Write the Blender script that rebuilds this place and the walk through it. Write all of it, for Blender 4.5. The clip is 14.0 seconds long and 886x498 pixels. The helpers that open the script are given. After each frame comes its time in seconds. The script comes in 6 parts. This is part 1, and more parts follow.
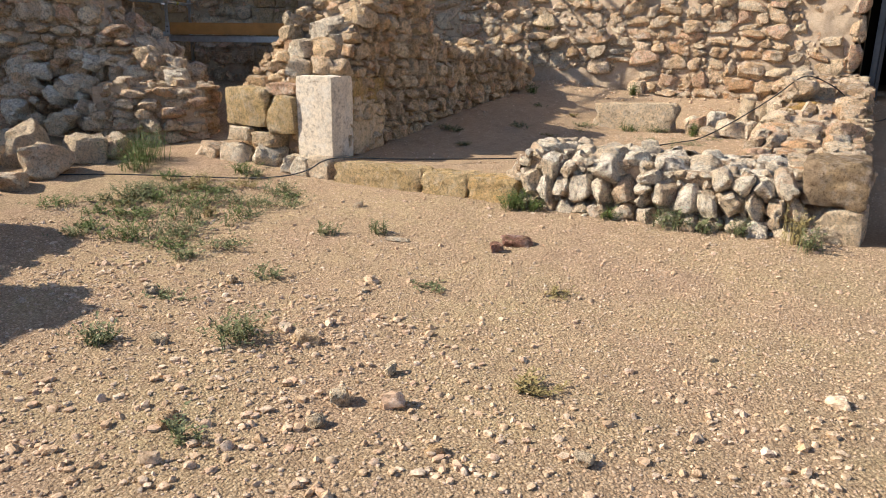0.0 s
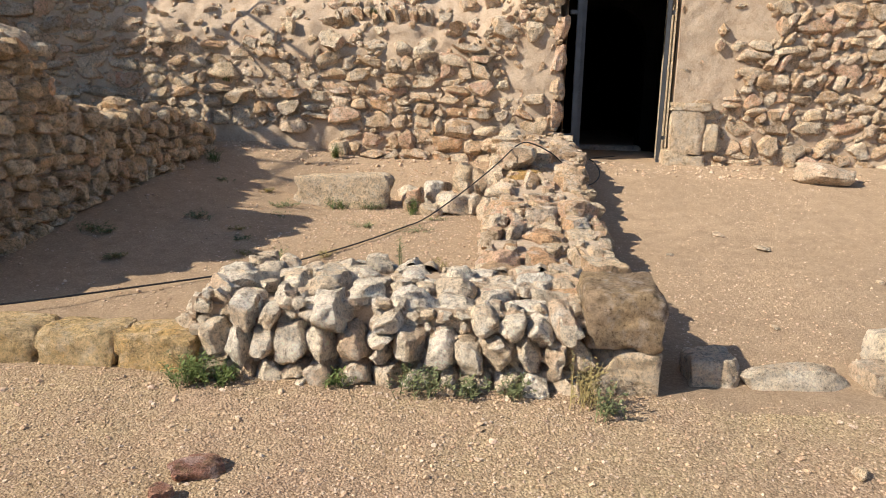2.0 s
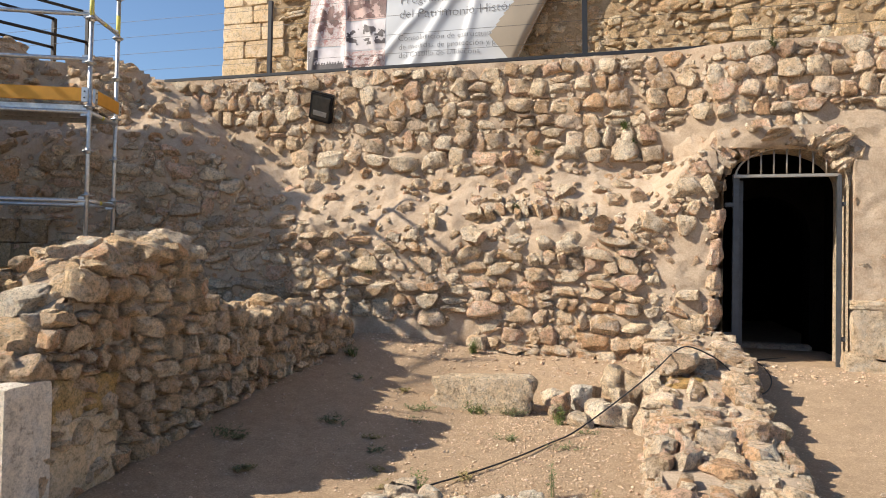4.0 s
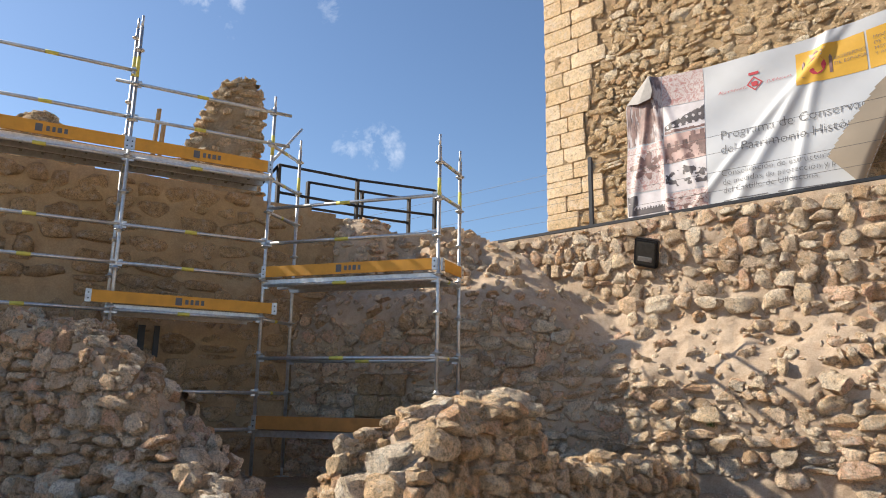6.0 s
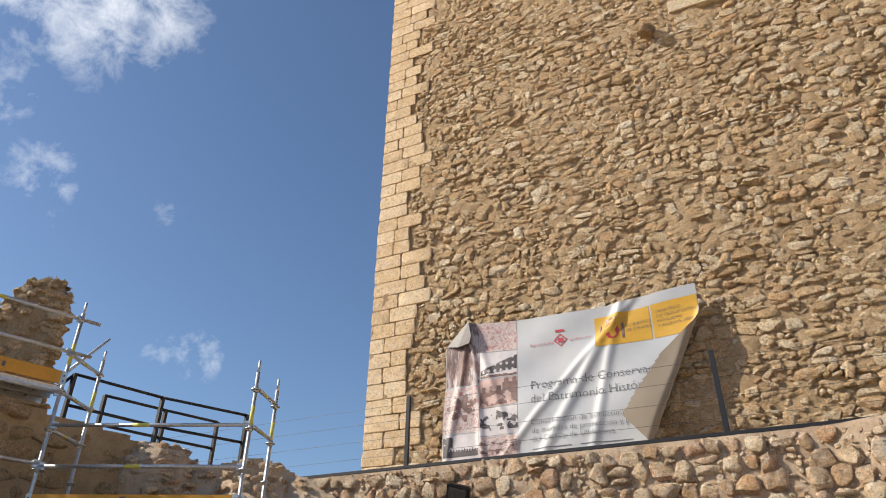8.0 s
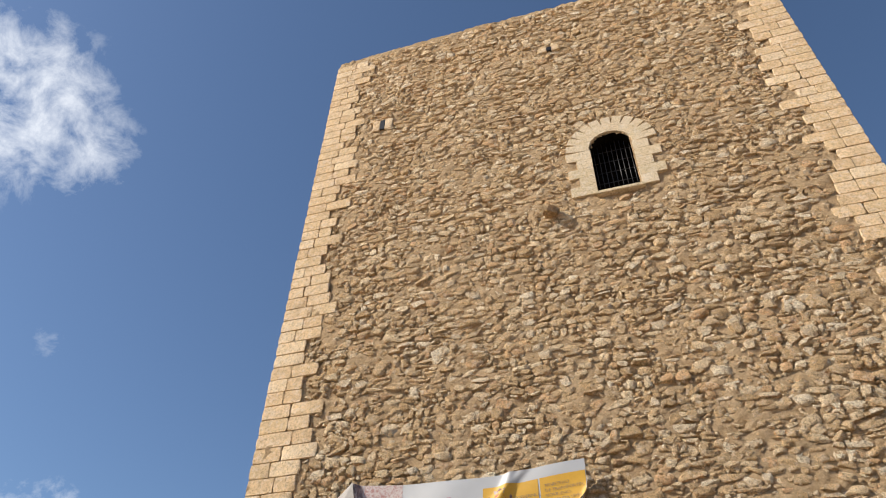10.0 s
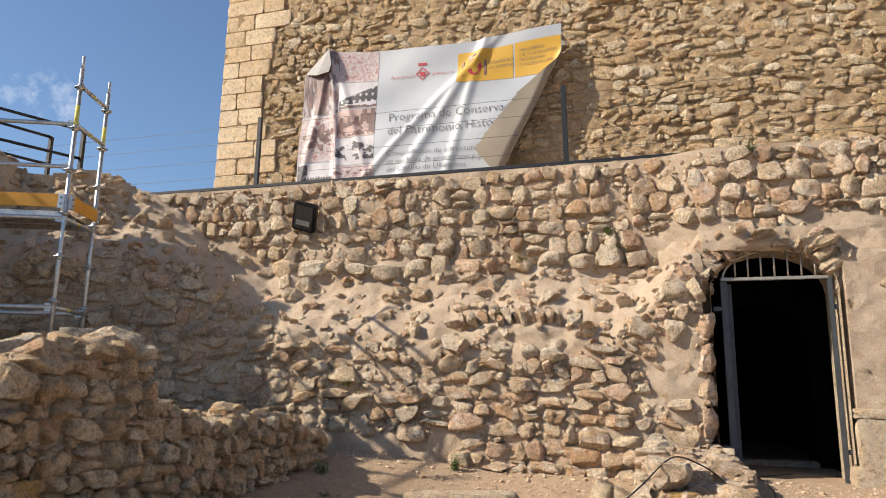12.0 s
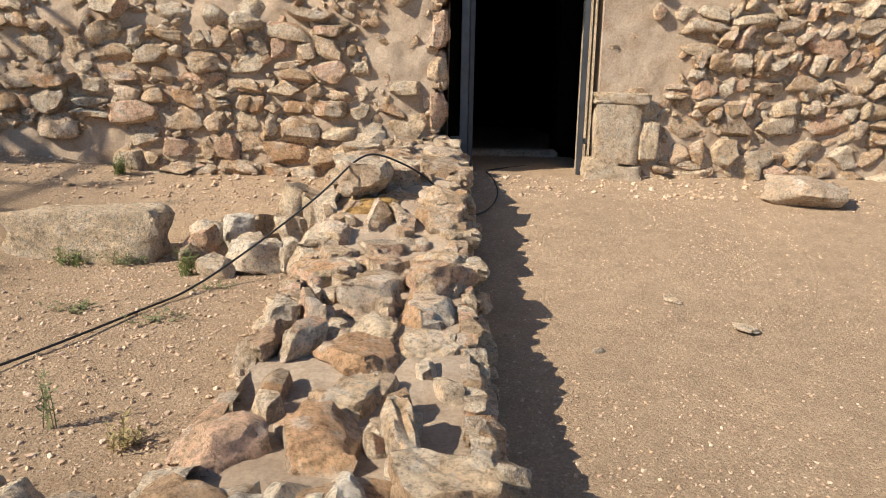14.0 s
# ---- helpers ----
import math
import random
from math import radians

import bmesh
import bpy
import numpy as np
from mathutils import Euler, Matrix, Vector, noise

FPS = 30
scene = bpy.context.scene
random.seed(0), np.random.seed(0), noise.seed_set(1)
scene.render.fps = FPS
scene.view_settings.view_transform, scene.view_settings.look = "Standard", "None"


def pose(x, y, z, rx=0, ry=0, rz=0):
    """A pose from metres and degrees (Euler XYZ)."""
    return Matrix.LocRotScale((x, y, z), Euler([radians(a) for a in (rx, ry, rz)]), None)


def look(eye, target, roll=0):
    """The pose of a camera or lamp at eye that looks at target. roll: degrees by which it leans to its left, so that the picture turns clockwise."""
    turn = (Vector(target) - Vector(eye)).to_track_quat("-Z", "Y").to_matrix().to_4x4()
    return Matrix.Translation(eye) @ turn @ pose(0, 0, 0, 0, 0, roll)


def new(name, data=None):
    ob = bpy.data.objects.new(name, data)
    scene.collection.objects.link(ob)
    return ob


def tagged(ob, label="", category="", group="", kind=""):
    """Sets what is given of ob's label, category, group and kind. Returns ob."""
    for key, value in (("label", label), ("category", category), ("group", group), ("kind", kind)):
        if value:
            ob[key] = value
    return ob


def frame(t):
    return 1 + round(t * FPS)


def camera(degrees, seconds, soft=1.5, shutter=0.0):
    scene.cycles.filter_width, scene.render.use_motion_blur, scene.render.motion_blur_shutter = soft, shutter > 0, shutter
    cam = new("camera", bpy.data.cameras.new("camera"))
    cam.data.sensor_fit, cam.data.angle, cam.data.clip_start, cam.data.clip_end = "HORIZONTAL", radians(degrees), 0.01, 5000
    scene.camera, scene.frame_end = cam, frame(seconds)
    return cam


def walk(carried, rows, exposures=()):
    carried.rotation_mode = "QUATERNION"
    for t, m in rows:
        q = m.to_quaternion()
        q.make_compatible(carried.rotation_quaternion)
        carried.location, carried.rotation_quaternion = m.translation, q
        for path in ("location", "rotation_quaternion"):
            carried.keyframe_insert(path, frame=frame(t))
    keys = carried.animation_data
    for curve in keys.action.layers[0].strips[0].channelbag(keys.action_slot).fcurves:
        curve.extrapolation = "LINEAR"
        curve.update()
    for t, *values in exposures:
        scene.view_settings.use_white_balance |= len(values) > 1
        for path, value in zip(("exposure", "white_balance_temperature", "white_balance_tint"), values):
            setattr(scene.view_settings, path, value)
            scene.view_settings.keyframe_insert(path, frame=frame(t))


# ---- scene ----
cam = camera(64.2, 14.0, soft=1.0)
METRES, EYE, TILT, LEAN, TURN = 5.8, 1.36, 0.0, 0.0, 29.5
ROWS = [
    (0.0, 0.0, 0.0, 0.0, 0.21, -15.64, -0.74),
    (0.5, -0.0159, 0.083, 0.0126, -13.64, -15.44, -1.0),
    (1.0, 0.0169, 0.1622, 0.0204, -20.58, -15.37, -0.9),
    (1.5, 0.044, 0.2378, 0.0324, -22.84, -15.17, -0.96),
    (2.0, 0.0582, 0.3158, 0.0551, -23.92, -12.95, -0.98),
    (4.5, 0.0561, 0.4065, 0.0862, -5.63, 4.19, -0.83),
    (5.0, 0.0494, 0.4066, 0.0898, 4.28, 6.61, -0.82),
    (5.5, 0.0474, 0.4027, 0.0964, 10.64, 8.36, -0.82),
    (6.0, 0.0489, 0.397, 0.108, 12.25, 11.98, -0.82),
    (6.5, 0.049, 0.3882, 0.1166, 10.7, 16.5, -0.88),
    (7.0, 0.0531, 0.3912, 0.1183, 4.79, 21.12, -0.96),
    (7.5, 0.0513, 0.388, 0.1235, -0.14, 25.6, -0.9),
    (8.0, 0.0533, 0.3799, 0.1304, -2.82, 30.18, -0.89),
    (8.5, 0.0603, 0.3802, 0.1362, -6.67, 36.3, -1.0),
    (8.7, 0.062, 0.382, 0.136, -8.4, 38.8, -1.0),
    (9.75, 0.072, 0.39, 0.120, -12.0, 43.5, -1.0),
    (10.8, 0.081, 0.3995, 0.098, -13.1, 39.8, -1.0),
    (11.0, 0.083, 0.4014, 0.0905, -13.06, 35.0, -0.96),
    (11.5, 0.0911, 0.4157, 0.0671, -12.99, 23.65, -0.81),
    (12.0, 0.1225, 0.438, 0.0502, -13.2, 11.41, -0.84),
    (12.5, 0.1731, 0.4958, 0.0516, -16.33, 3.93, -0.79),
    (13.0, 0.2497, 0.5488, 0.0395, -22.52, -4.35, -0.66),
    (13.5, 0.3203, 0.6025, 0.0328, -27.81, -10.22, -0.7),
    (14.0, 0.3732, 0.6703, 0.0407, -29.56, -13.22, -0.9),
]
walk(cam, [(t, pose(0, 0, EYE, TILT, LEAN, TURN) @ pose(METRES * x, METRES * y, METRES * z, 90 + pitch, roll, yaw)) for t, x, y, z, yaw, pitch, roll in ROWS],
     exposures=[(0.0, 0.64), (0.5, 0.58), (1.5, 0.56), (2.2, 0.57), (4.5, 0.64), (5.5, 0.68), (7.5, 0.37), (8.5, 0.33), (11.0, 0.33), (12.5, 0.55), (14.0, 0.56)])

# ---- world, sun, exposure ----
SUN_DIR = Vector((1.20, 0.66, -1.0)).normalized()
world = bpy.data.worlds.new("sky_world")
scene.world = world
world.use_nodes = True
wn, wl = world.node_tree.nodes, world.node_tree.links
sky = wn.new("ShaderNodeTexSky")
sky.sky_type = 'NISHITA'
sky.sun_disc = False
sky.sun_elevation = math.asin(-SUN_DIR.z)
sky.sun_rotation = math.atan2(-SUN_DIR.x, -SUN_DIR.y)
sky.air_density, sky.dust_density, sky.ozone_density = 1.0, 0.5, 4.0
# a few small fair-weather clouds: (direction, width in degrees, cover)
CLOUDS = [((-0.65, 0.305, 0.695), 9.5, 0.80), ((-0.612, 0.385, 0.693), 6.0, 0.70), ((-0.762, 0.405, 0.506), 4.0, 0.62), ((-0.680, 0.533, 0.505), 2.2, 0.44),
          ((-0.688, 0.638, 0.343), 3.0, 0.62), ((-0.722, 0.600, 0.345), 2.4, 0.55), ((-0.754, 0.322, 0.572), 3.6, 0.60), ((-0.761, 0.419, 0.47), 2.6, 0.5), ((0.3, -0.8, 0.5), 14.0, 0.8)]
tc = wn.new("ShaderNodeTexCoord")
cn = wn.new("ShaderNodeTexNoise")
cn.inputs["Scale"].default_value, cn.inputs["Detail"].default_value, cn.inputs["Roughness"].default_value = 19.0, 9.0, 0.64
cn.inputs["Distortion"].default_value = 0.25
wl.new(tc.outputs["Generated"], cn.inputs["Vector"])
cover = None
for dirn, deg, amount in CLOUDS:
    dv_ = wn.new("ShaderNodeVectorMath")
    dv_.operation = 'DOT_PRODUCT'
    dv_.inputs[1].default_value = Vector(dirn).normalized()
    wl.new(tc.outputs["Generated"], dv_.inputs[0])
    mr = wn.new("ShaderNodeMapRange")
    mr.interpolation_type = 'SMOOTHSTEP'
    mr.inputs["From Min"].default_value, mr.inputs["From Max"].default_value = math.cos(radians(deg)), 1.0
    mr.inputs["To Max"].default_value = amount
    wl.new(dv_.outputs["Value"], mr.inputs["Value"])
    if cover is None:
        cover = mr.outputs["Result"]
    else:
        mx = wn.new("ShaderNodeMath")
        mx.operation = 'MAXIMUM'
        wl.new(cover, mx.inputs[0])
        wl.new(mr.outputs["Result"], mx.inputs[1])
        cover = mx.outputs[0]
cr = wn.new("ShaderNodeValToRGB")
cr.color_ramp.elements[0].position, cr.color_ramp.elements[0].color = 0.44, (0, 0, 0, 1)
cr.color_ramp.elements[1].position, cr.color_ramp.elements[1].color = 0.72, (1, 1, 1, 1)
cadd = wn.new("ShaderNodeMath")
cadd.operation = 'MULTIPLY_ADD'
wl.new(cover, cadd.inputs[0])
cadd.inputs[1].default_value = 0.55
csub = wn.new("ShaderNodeMath")
csub.operation = 'SUBTRACT'
wl.new(cn.outputs["Fac"], csub.inputs[0])
csub.inputs[1].default_value = 0.30
wl.new(csub.outputs[0], cadd.inputs[2])
wl.new(cadd.outputs[0], cr.inputs["Fac"])
sm = wn.new("ShaderNodeMath")
sm.operation = 'MULTIPLY'
wl.new(cover, sm.inputs[0])
wl.new(cr.outputs["Color"], sm.inputs[1])
cmix = wn.new("ShaderNodeMix")
cmix.data_type = 'RGBA'
wl.new(sm.outputs[0], cmix.inputs["Factor"])
wl.new(sky.outputs["Color"], cmix.inputs[6])
cmix.inputs[7].default_value = (8.0, 8.3, 8.8, 1)
wl.new(cmix.outputs[2], wn["Background"].inputs["Color"])
wn["Background"].inputs["Strength"].default_value = 0.10
sun = new("sun", bpy.data.lights.new("sun", 'SUN'))
sun.data.energy, sun.data.angle, sun.data.color = 5.0, radians(0.53), (1.0, 0.90, 0.75)
sun.matrix_world = look((0, 0, 40), Vector((0, 0, 40)) + SUN_DIR)


# ---- materials ----
def mat(name):
    m = bpy.data.materials.new(name)
    m.use_nodes = True
    nt = m.node_tree
    return m, nt, nt.nodes["Principled BSDF"]


def node(nt, kind, **kw):
    n = nt.nodes.new(kind)
    for k, v in kw.items():
        n.inputs[k].default_value = v
    return n


def ramp(nt, fac, stops, hard=False):
    r = nt.nodes.new("ShaderNodeValToRGB")
    if hard:
        r.color_ramp.interpolation = 'CONSTANT'
    e = r.color_ramp.elements
    while len(e) < len(stops):
        e.new(0.5)
    for el, (p, c) in zip(e, stops):
        el.position, el.color = p, (*c, 1)
    nt.links.new(fac, r.inputs["Fac"])
    return r.outputs["Color"]


def mixed(nt, fac, a, b, blend='MIX'):
    m = nt.nodes.new("ShaderNodeMix")
    m.data_type, m.blend_type = 'RGBA', blend
    for sock, v in ((m.inputs["Factor"], fac), (m.inputs[6], a), (m.inputs[7], b)):
        if isinstance(v, (float, int)):
            sock.default_value = v
        elif isinstance(v, tuple):
            sock.default_value = (*v, 1)
        else:
            nt.links.new(v, sock)
    return m.outputs[2]


def pos(nt):
    return nt.nodes.new("ShaderNodeNewGeometry").outputs["Position"]


def noise_fac(nt, scale, detail=6.0, rough=0.6, vec=None):
    n = node(nt, "ShaderNodeTexNoise", Scale=scale, Detail=detail, Roughness=rough)
    nt.links.new(vec if vec is not None else pos(nt), n.inputs["Vector"])
    return n.outputs["Fac"]


def bump(nt, bsdf, height, strength=0.4, dist=0.02, under=None):
    b = node(nt, "ShaderNodeBump", Strength=strength, Distance=dist)
    nt.links.new(height, b.inputs["Height"])
    if under is not None:
        nt.links.new(under, b.inputs["Normal"])
    nt.links.new(b.outputs["Normal"], bsdf.inputs["Normal"])
    return b.outputs["Normal"]


def stone_mat(name, tones, stain=(0.20, 0.16, 0.12), relief=0.85, dirt=0.4, tint=(0.60, 0.42, 0.25), pits=0.75):
    """Rubble stone: a tone per stone, mottling, grey lichen, fine relief."""
    m, nt, bs = mat(name)
    g = nt.nodes.new("ShaderNodeNewGeometry")
    o = nt.nodes.new("ShaderNodeObjectInfo")
    add = nt.nodes.new("ShaderNodeMath")
    add.operation = 'ADD'
    nt.links.new(g.outputs["Random Per Island"], add.inputs[0])
    nt.links.new(o.outputs["Random"], add.inputs[1])
    fr = nt.nodes.new("ShaderNodeMath")
    fr.operation = 'FRACT'
    nt.links.new(add.outputs[0], fr.inputs[0])
    n = len(tones)
    base = ramp(nt, fr.outputs[0], [(i / n, t) for i, t in enumerate(tones)], True)
    warm = ramp(nt, noise_fac(nt, 5.0, 6, 0.65), [(0.42, (0, 0, 0)), (0.62, (0.55, 0.55, 0.55))])
    col = mixed(nt, warm, base, tint)
    pit = ramp(nt, noise_fac(nt, 22.0, 8, 0.75), [(0.35, (0.46, 0.38, 0.31)), (0.46, (1.04, 1.02, 0.99)), (0.60, (1.32, 1.29, 1.24))])
    col = mixed(nt, 0.8, col, pit, 'MULTIPLY')
    white = ramp(nt, noise_fac(nt, 9.0, 7, 0.7), [(0.50, (0, 0, 0)), (0.62, (0.55, 0.55, 0.55))])
    col = mixed(nt, white, col, tuple(min(0.88, 0.30 + 0.72 * v) for v in tones[0]))
    rust = ramp(nt, noise_fac(nt, 13.0, 8, 0.72), [(0.34, (0.75, 0.75, 0.75)), (0.44, (0, 0, 0))])
    col = mixed(nt, rust, col, tuple(v * 0.55 for v in tint))
    gr = noise_fac(nt, 2.3, 5, 0.6)
    col = mixed(nt, ramp(nt, gr, [(0.5, (0, 0, 0)), (0.72, (dirt, dirt, dirt))]), col, stain)
    pock = noise_fac(nt, 48.0, 8, 0.78)
    col = mixed(nt, pits, col, ramp(nt, pock, [(0.36, (0.36, 0.31, 0.26)), (0.46, (1.03, 1.02, 1.0)), (0.60, (1.28, 1.26, 1.22))]), 'MULTIPLY')
    spk = noise_fac(nt, 110.0, 4, 0.7)
    col = mixed(nt, 0.6, col, ramp(nt, spk, [(0.3, (0.6, 0.58, 0.56)), (0.55, (1.08, 1.08, 1.08))]), 'MULTIPLY')
    nt.links.new(col, bs.inputs["Base Color"])
    bs.inputs["Roughness"].default_value = 0.92
    bs.inputs["Specular IOR Level"].default_value = 0.2
    a = bump(nt, bs, noise_fac(nt, 17.0, 10, 0.78), relief, 0.085)
    bump(nt, bs, noise_fac(nt, 60.0, 7, 0.8), relief, 0.028, a)
    return m


def earth_mat(name, a, b, c, fine=60.0, relief=0.5, gravel=0.0, lump=0.022):
    m, nt, bs = mat(name)
    col = mixed(nt, ramp(nt, noise_fac(nt, 1.1, 6, 0.6), [(0.35, (0, 0, 0)), (0.65, (1, 1, 1))]), a, b)
    col = mixed(nt, ramp(nt, noise_fac(nt, 7.0, 8, 0.7), [(0.45, (0, 0, 0)), (0.7, (0.8, 0.8, 0.8))]), col, c)
    col = mixed(nt, 0.6, col, ramp(nt, noise_fac(nt, fine, 5, 0.75), [(0.3, (0.5, 0.48, 0.46)), (0.62, (1, 1, 1))]), 'MULTIPLY')
    cells = None
    if gravel:
        vo = node(nt, "ShaderNodeTexVoronoi", Scale=85.0)
        nt.links.new(pos(nt), vo.inputs["Vector"])
        cells = vo.outputs["Distance"]
        sep = nt.nodes.new("ShaderNodeSeparateColor")
        nt.links.new(vo.outputs["Color"], sep.inputs["Color"])
        tone = ramp(nt, sep.outputs["Red"], [(0.0, (0.62, 0.58, 0.54)), (0.5, (0.95, 0.93, 0.92)), (0.85, (1.12, 1.12, 1.12)), (1.0, (1.35, 1.36, 1.38))])
        col = mixed(nt, 0.75 * gravel, col, tone, 'MULTIPLY')
        col = mixed(nt, 0.6 * gravel, col, ramp(nt, cells, [(0.35, (1, 1, 1)), (0.75, (0.6, 0.57, 0.54))]), 'MULTIPLY')
    nt.links.new(col, bs.inputs["Base Color"])
    bs.inputs["Roughness"].default_value = 0.97
    bs.inputs["Specular IOR Level"].default_value = 0.1
    a1 = bump(nt, bs, noise_fac(nt, 12.0, 9, 0.75), relief * 0.8, lump)
    a2 = bump(nt, bs, noise_fac(nt, fine * 1.5, 6, 0.75), relief, 0.01, a1)
    if gravel:
        inv = nt.nodes.new("ShaderNodeMath")
        inv.operation = 'SUBTRACT'
        inv.inputs[0].default_value = 1.0
        nt.links.new(cells, inv.inputs[1])
        bump(nt, bs, inv.outputs[0], 0.8 * gravel, 0.012, a2)
    return m


def plain_mat(name, col, rough=0.5, metal=0.0, var=0.25, scale=14.0, relief=0.08):
    m, nt, bs = mat(name)
    d = tuple(v * (1 - var) for v in col)
    c = mixed(nt, ramp(nt, noise_fac(nt, scale, 6, 0.65), [(0.35, (0, 0, 0)), (0.7, (1, 1, 1))]), col, d)
    nt.links.new(c, bs.inputs["Base Color"])
    bs.inputs["Roughness"].default_value, bs.inputs["Metallic"].default_value = rough, metal
    bump(nt, bs, noise_fac(nt, scale * 6, 4, 0.6), relief, 0.01)
    return m


TONES = [(0.80, 0.68, 0.53), (0.68, 0.51, 0.36), (0.50, 0.35, 0.23), (0.75, 0.56, 0.39), (0.80, 0.70, 0.56), (0.60, 0.38, 0.23), (0.74, 0.63, 0.49), (0.53, 0.43, 0.33),
         (0.71, 0.56, 0.40), (0.42, 0.32, 0.23), (0.76, 0.62, 0.45), (0.70, 0.48, 0.36), (0.70, 0.60, 0.48), (0.63, 0.42, 0.30), (0.78, 0.63, 0.49)]
M_STONE = stone_mat("rubble_limestone", TONES)
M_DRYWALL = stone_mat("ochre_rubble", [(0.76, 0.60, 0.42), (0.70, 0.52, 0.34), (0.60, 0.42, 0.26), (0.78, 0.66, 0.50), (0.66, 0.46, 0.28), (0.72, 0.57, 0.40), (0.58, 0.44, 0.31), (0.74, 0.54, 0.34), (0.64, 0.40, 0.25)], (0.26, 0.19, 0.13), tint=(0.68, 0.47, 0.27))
M_PALE = stone_mat("pale_limestone", [(0.83, 0.75, 0.63), (0.86, 0.79, 0.69), (0.70, 0.58, 0.45), (0.80, 0.66, 0.50), (0.78, 0.69, 0.57), (0.64, 0.49, 0.36)], (0.44, 0.35, 0.25), tint=(0.66, 0.54, 0.40))
M_GREY = stone_mat("grey_weathered_limestone", [(0.42, 0.38, 0.33), (0.54, 0.48, 0.41), (0.36, 0.31, 0.26), (0.48, 0.40, 0.32)], (0.14, 0.12, 0.10), tint=(0.40, 0.32, 0.24))
M_OCHRE = stone_mat("ochre_sandstone", [(0.64, 0.44, 0.20), (0.60, 0.39, 0.17), (0.66, 0.49, 0.27)], (0.34, 0.22, 0.10), 1.0, 0.4, (0.66, 0.42, 0.14))
M_TOWER = stone_mat("tower_rubble", [(0.64, 0.48, 0.30), (0.76, 0.62, 0.43), (0.50, 0.36, 0.21), (0.80, 0.68, 0.50), (0.57, 0.41, 0.24), (0.67, 0.50, 0.31), (0.82, 0.73, 0.58), (0.54, 0.41, 0.26), (0.62, 0.41, 0.24)], (0.36, 0.26, 0.16), 1.0, 0.4, (0.68, 0.49, 0.28))
M_ASHLAR = stone_mat("tower_ashlar", [(0.66, 0.51, 0.34), (0.60, 0.46, 0.29), (0.70, 0.57, 0.40), (0.58, 0.43, 0.27), (0.64, 0.48, 0.30)], (0.44, 0.33, 0.21), 0.5, 0.4, (0.66, 0.50, 0.30), pits=0.3)
M_QUOIN = stone_mat("pale_plastered_quoin", [(0.70, 0.58, 0.43), (0.68, 0.56, 0.42)], (0.45, 0.36, 0.26), 0.8, 0.4, pits=0.3)
M_WHITE = stone_mat("white_dressed_stone", [(0.70, 0.63, 0.54), (0.68, 0.60, 0.50)], (0.46, 0.40, 0.32), 0.45, 0.3, (0.70, 0.62, 0.52), pits=0.3)
M_CREAM = stone_mat("cream_window_stone", [(0.56, 0.47, 0.34), (0.52, 0.44, 0.31), (0.58, 0.50, 0.38)], (0.44, 0.35, 0.24), 0.3, 0.3, (0.54, 0.44, 0.29), pits=0.3)
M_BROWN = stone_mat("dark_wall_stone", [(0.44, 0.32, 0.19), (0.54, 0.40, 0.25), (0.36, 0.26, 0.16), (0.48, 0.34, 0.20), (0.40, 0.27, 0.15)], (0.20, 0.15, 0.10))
M_MORTAR = earth_mat("lime_mortar", (0.66, 0.53, 0.40), (0.58, 0.45, 0.33), (0.44, 0.31, 0.21), 60.0, 0.9, 0.0, 0.05)
M_MORTAR_D = earth_mat("tower_mortar", (0.58, 0.42, 0.26), (0.66, 0.49, 0.31), (0.42, 0.29, 0.16), 30.0, 1.0, 0.0, 0.16)
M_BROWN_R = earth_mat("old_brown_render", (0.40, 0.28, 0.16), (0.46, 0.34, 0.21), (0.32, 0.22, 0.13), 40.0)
M_GROUND = earth_mat("gravelly_earth", (0.63, 0.455, 0.32), (0.65, 0.51, 0.315), (0.55, 0.40, 0.28), 75.0, 1.0, 1.0)
M_DIRT = earth_mat("dusty_trodden_earth", (0.58, 0.43, 0.29), (0.52, 0.385, 0.26), (0.43, 0.31, 0.21), 90.0, 1.0, 0.45)
M_PEBBLE = stone_mat("gravel", [(0.54, 0.40, 0.28), (0.46, 0.33, 0.23), (0.60, 0.48, 0.37), (0.52, 0.36, 0.27), (0.40, 0.30, 0.21), (0.55, 0.41, 0.27), (0.53, 0.38, 0.29), (0.63, 0.52, 0.41)], (0.42, 0.31, 0.21), 0.3, 0.3, (0.56, 0.41, 0.28))
M_TAN = stone_mat("tan_block_stone", [(0.74, 0.61, 0.46), (0.70, 0.57, 0.42)], (0.40, 0.31, 0.22), 1.0, 0.25, (0.68, 0.53, 0.36))
M_SILL = stone_mat("worn_ochre_sill", [(0.64, 0.49, 0.29), (0.60, 0.46, 0.28)], (0.40, 0.30, 0.18), 1.0, 0.5, (0.62, 0.44, 0.2))
M_CORNER = stone_mat("dark_corner_stone", [(0.36, 0.27, 0.19), (0.31, 0.23, 0.16)], (0.12, 0.10, 0.08), 1.0, 0.85, (0.46, 0.34, 0.2), pits=1.0)
# back of the sheet: its own grey plus the flap's shade in the colour
M_CLOTH_BACK = plain_mat("shaded_grey_banner_back", (0.29, 0.24, 0.18), 0.6, 0.0, 0.1, 3.0, 0.03)
M_RED = stone_mat("red_sandstone", [(0.42, 0.22, 0.16), (0.38, 0.20, 0.15)], (0.28, 0.16, 0.12))
M_GALV = plain_mat("galvanised_steel", (0.62, 0.64, 0.66), 0.42, 0.85, 0.3, 22.0)
M_YTAPE = plain_mat("yellow_marking", (0.66, 0.60, 0.12), 0.6, 0.0, 0.2)
M_ORANGE = plain_mat("orange_toe_board", (0.72, 0.34, 0.03), 0.55, 0.0, 0.22, 5.0)
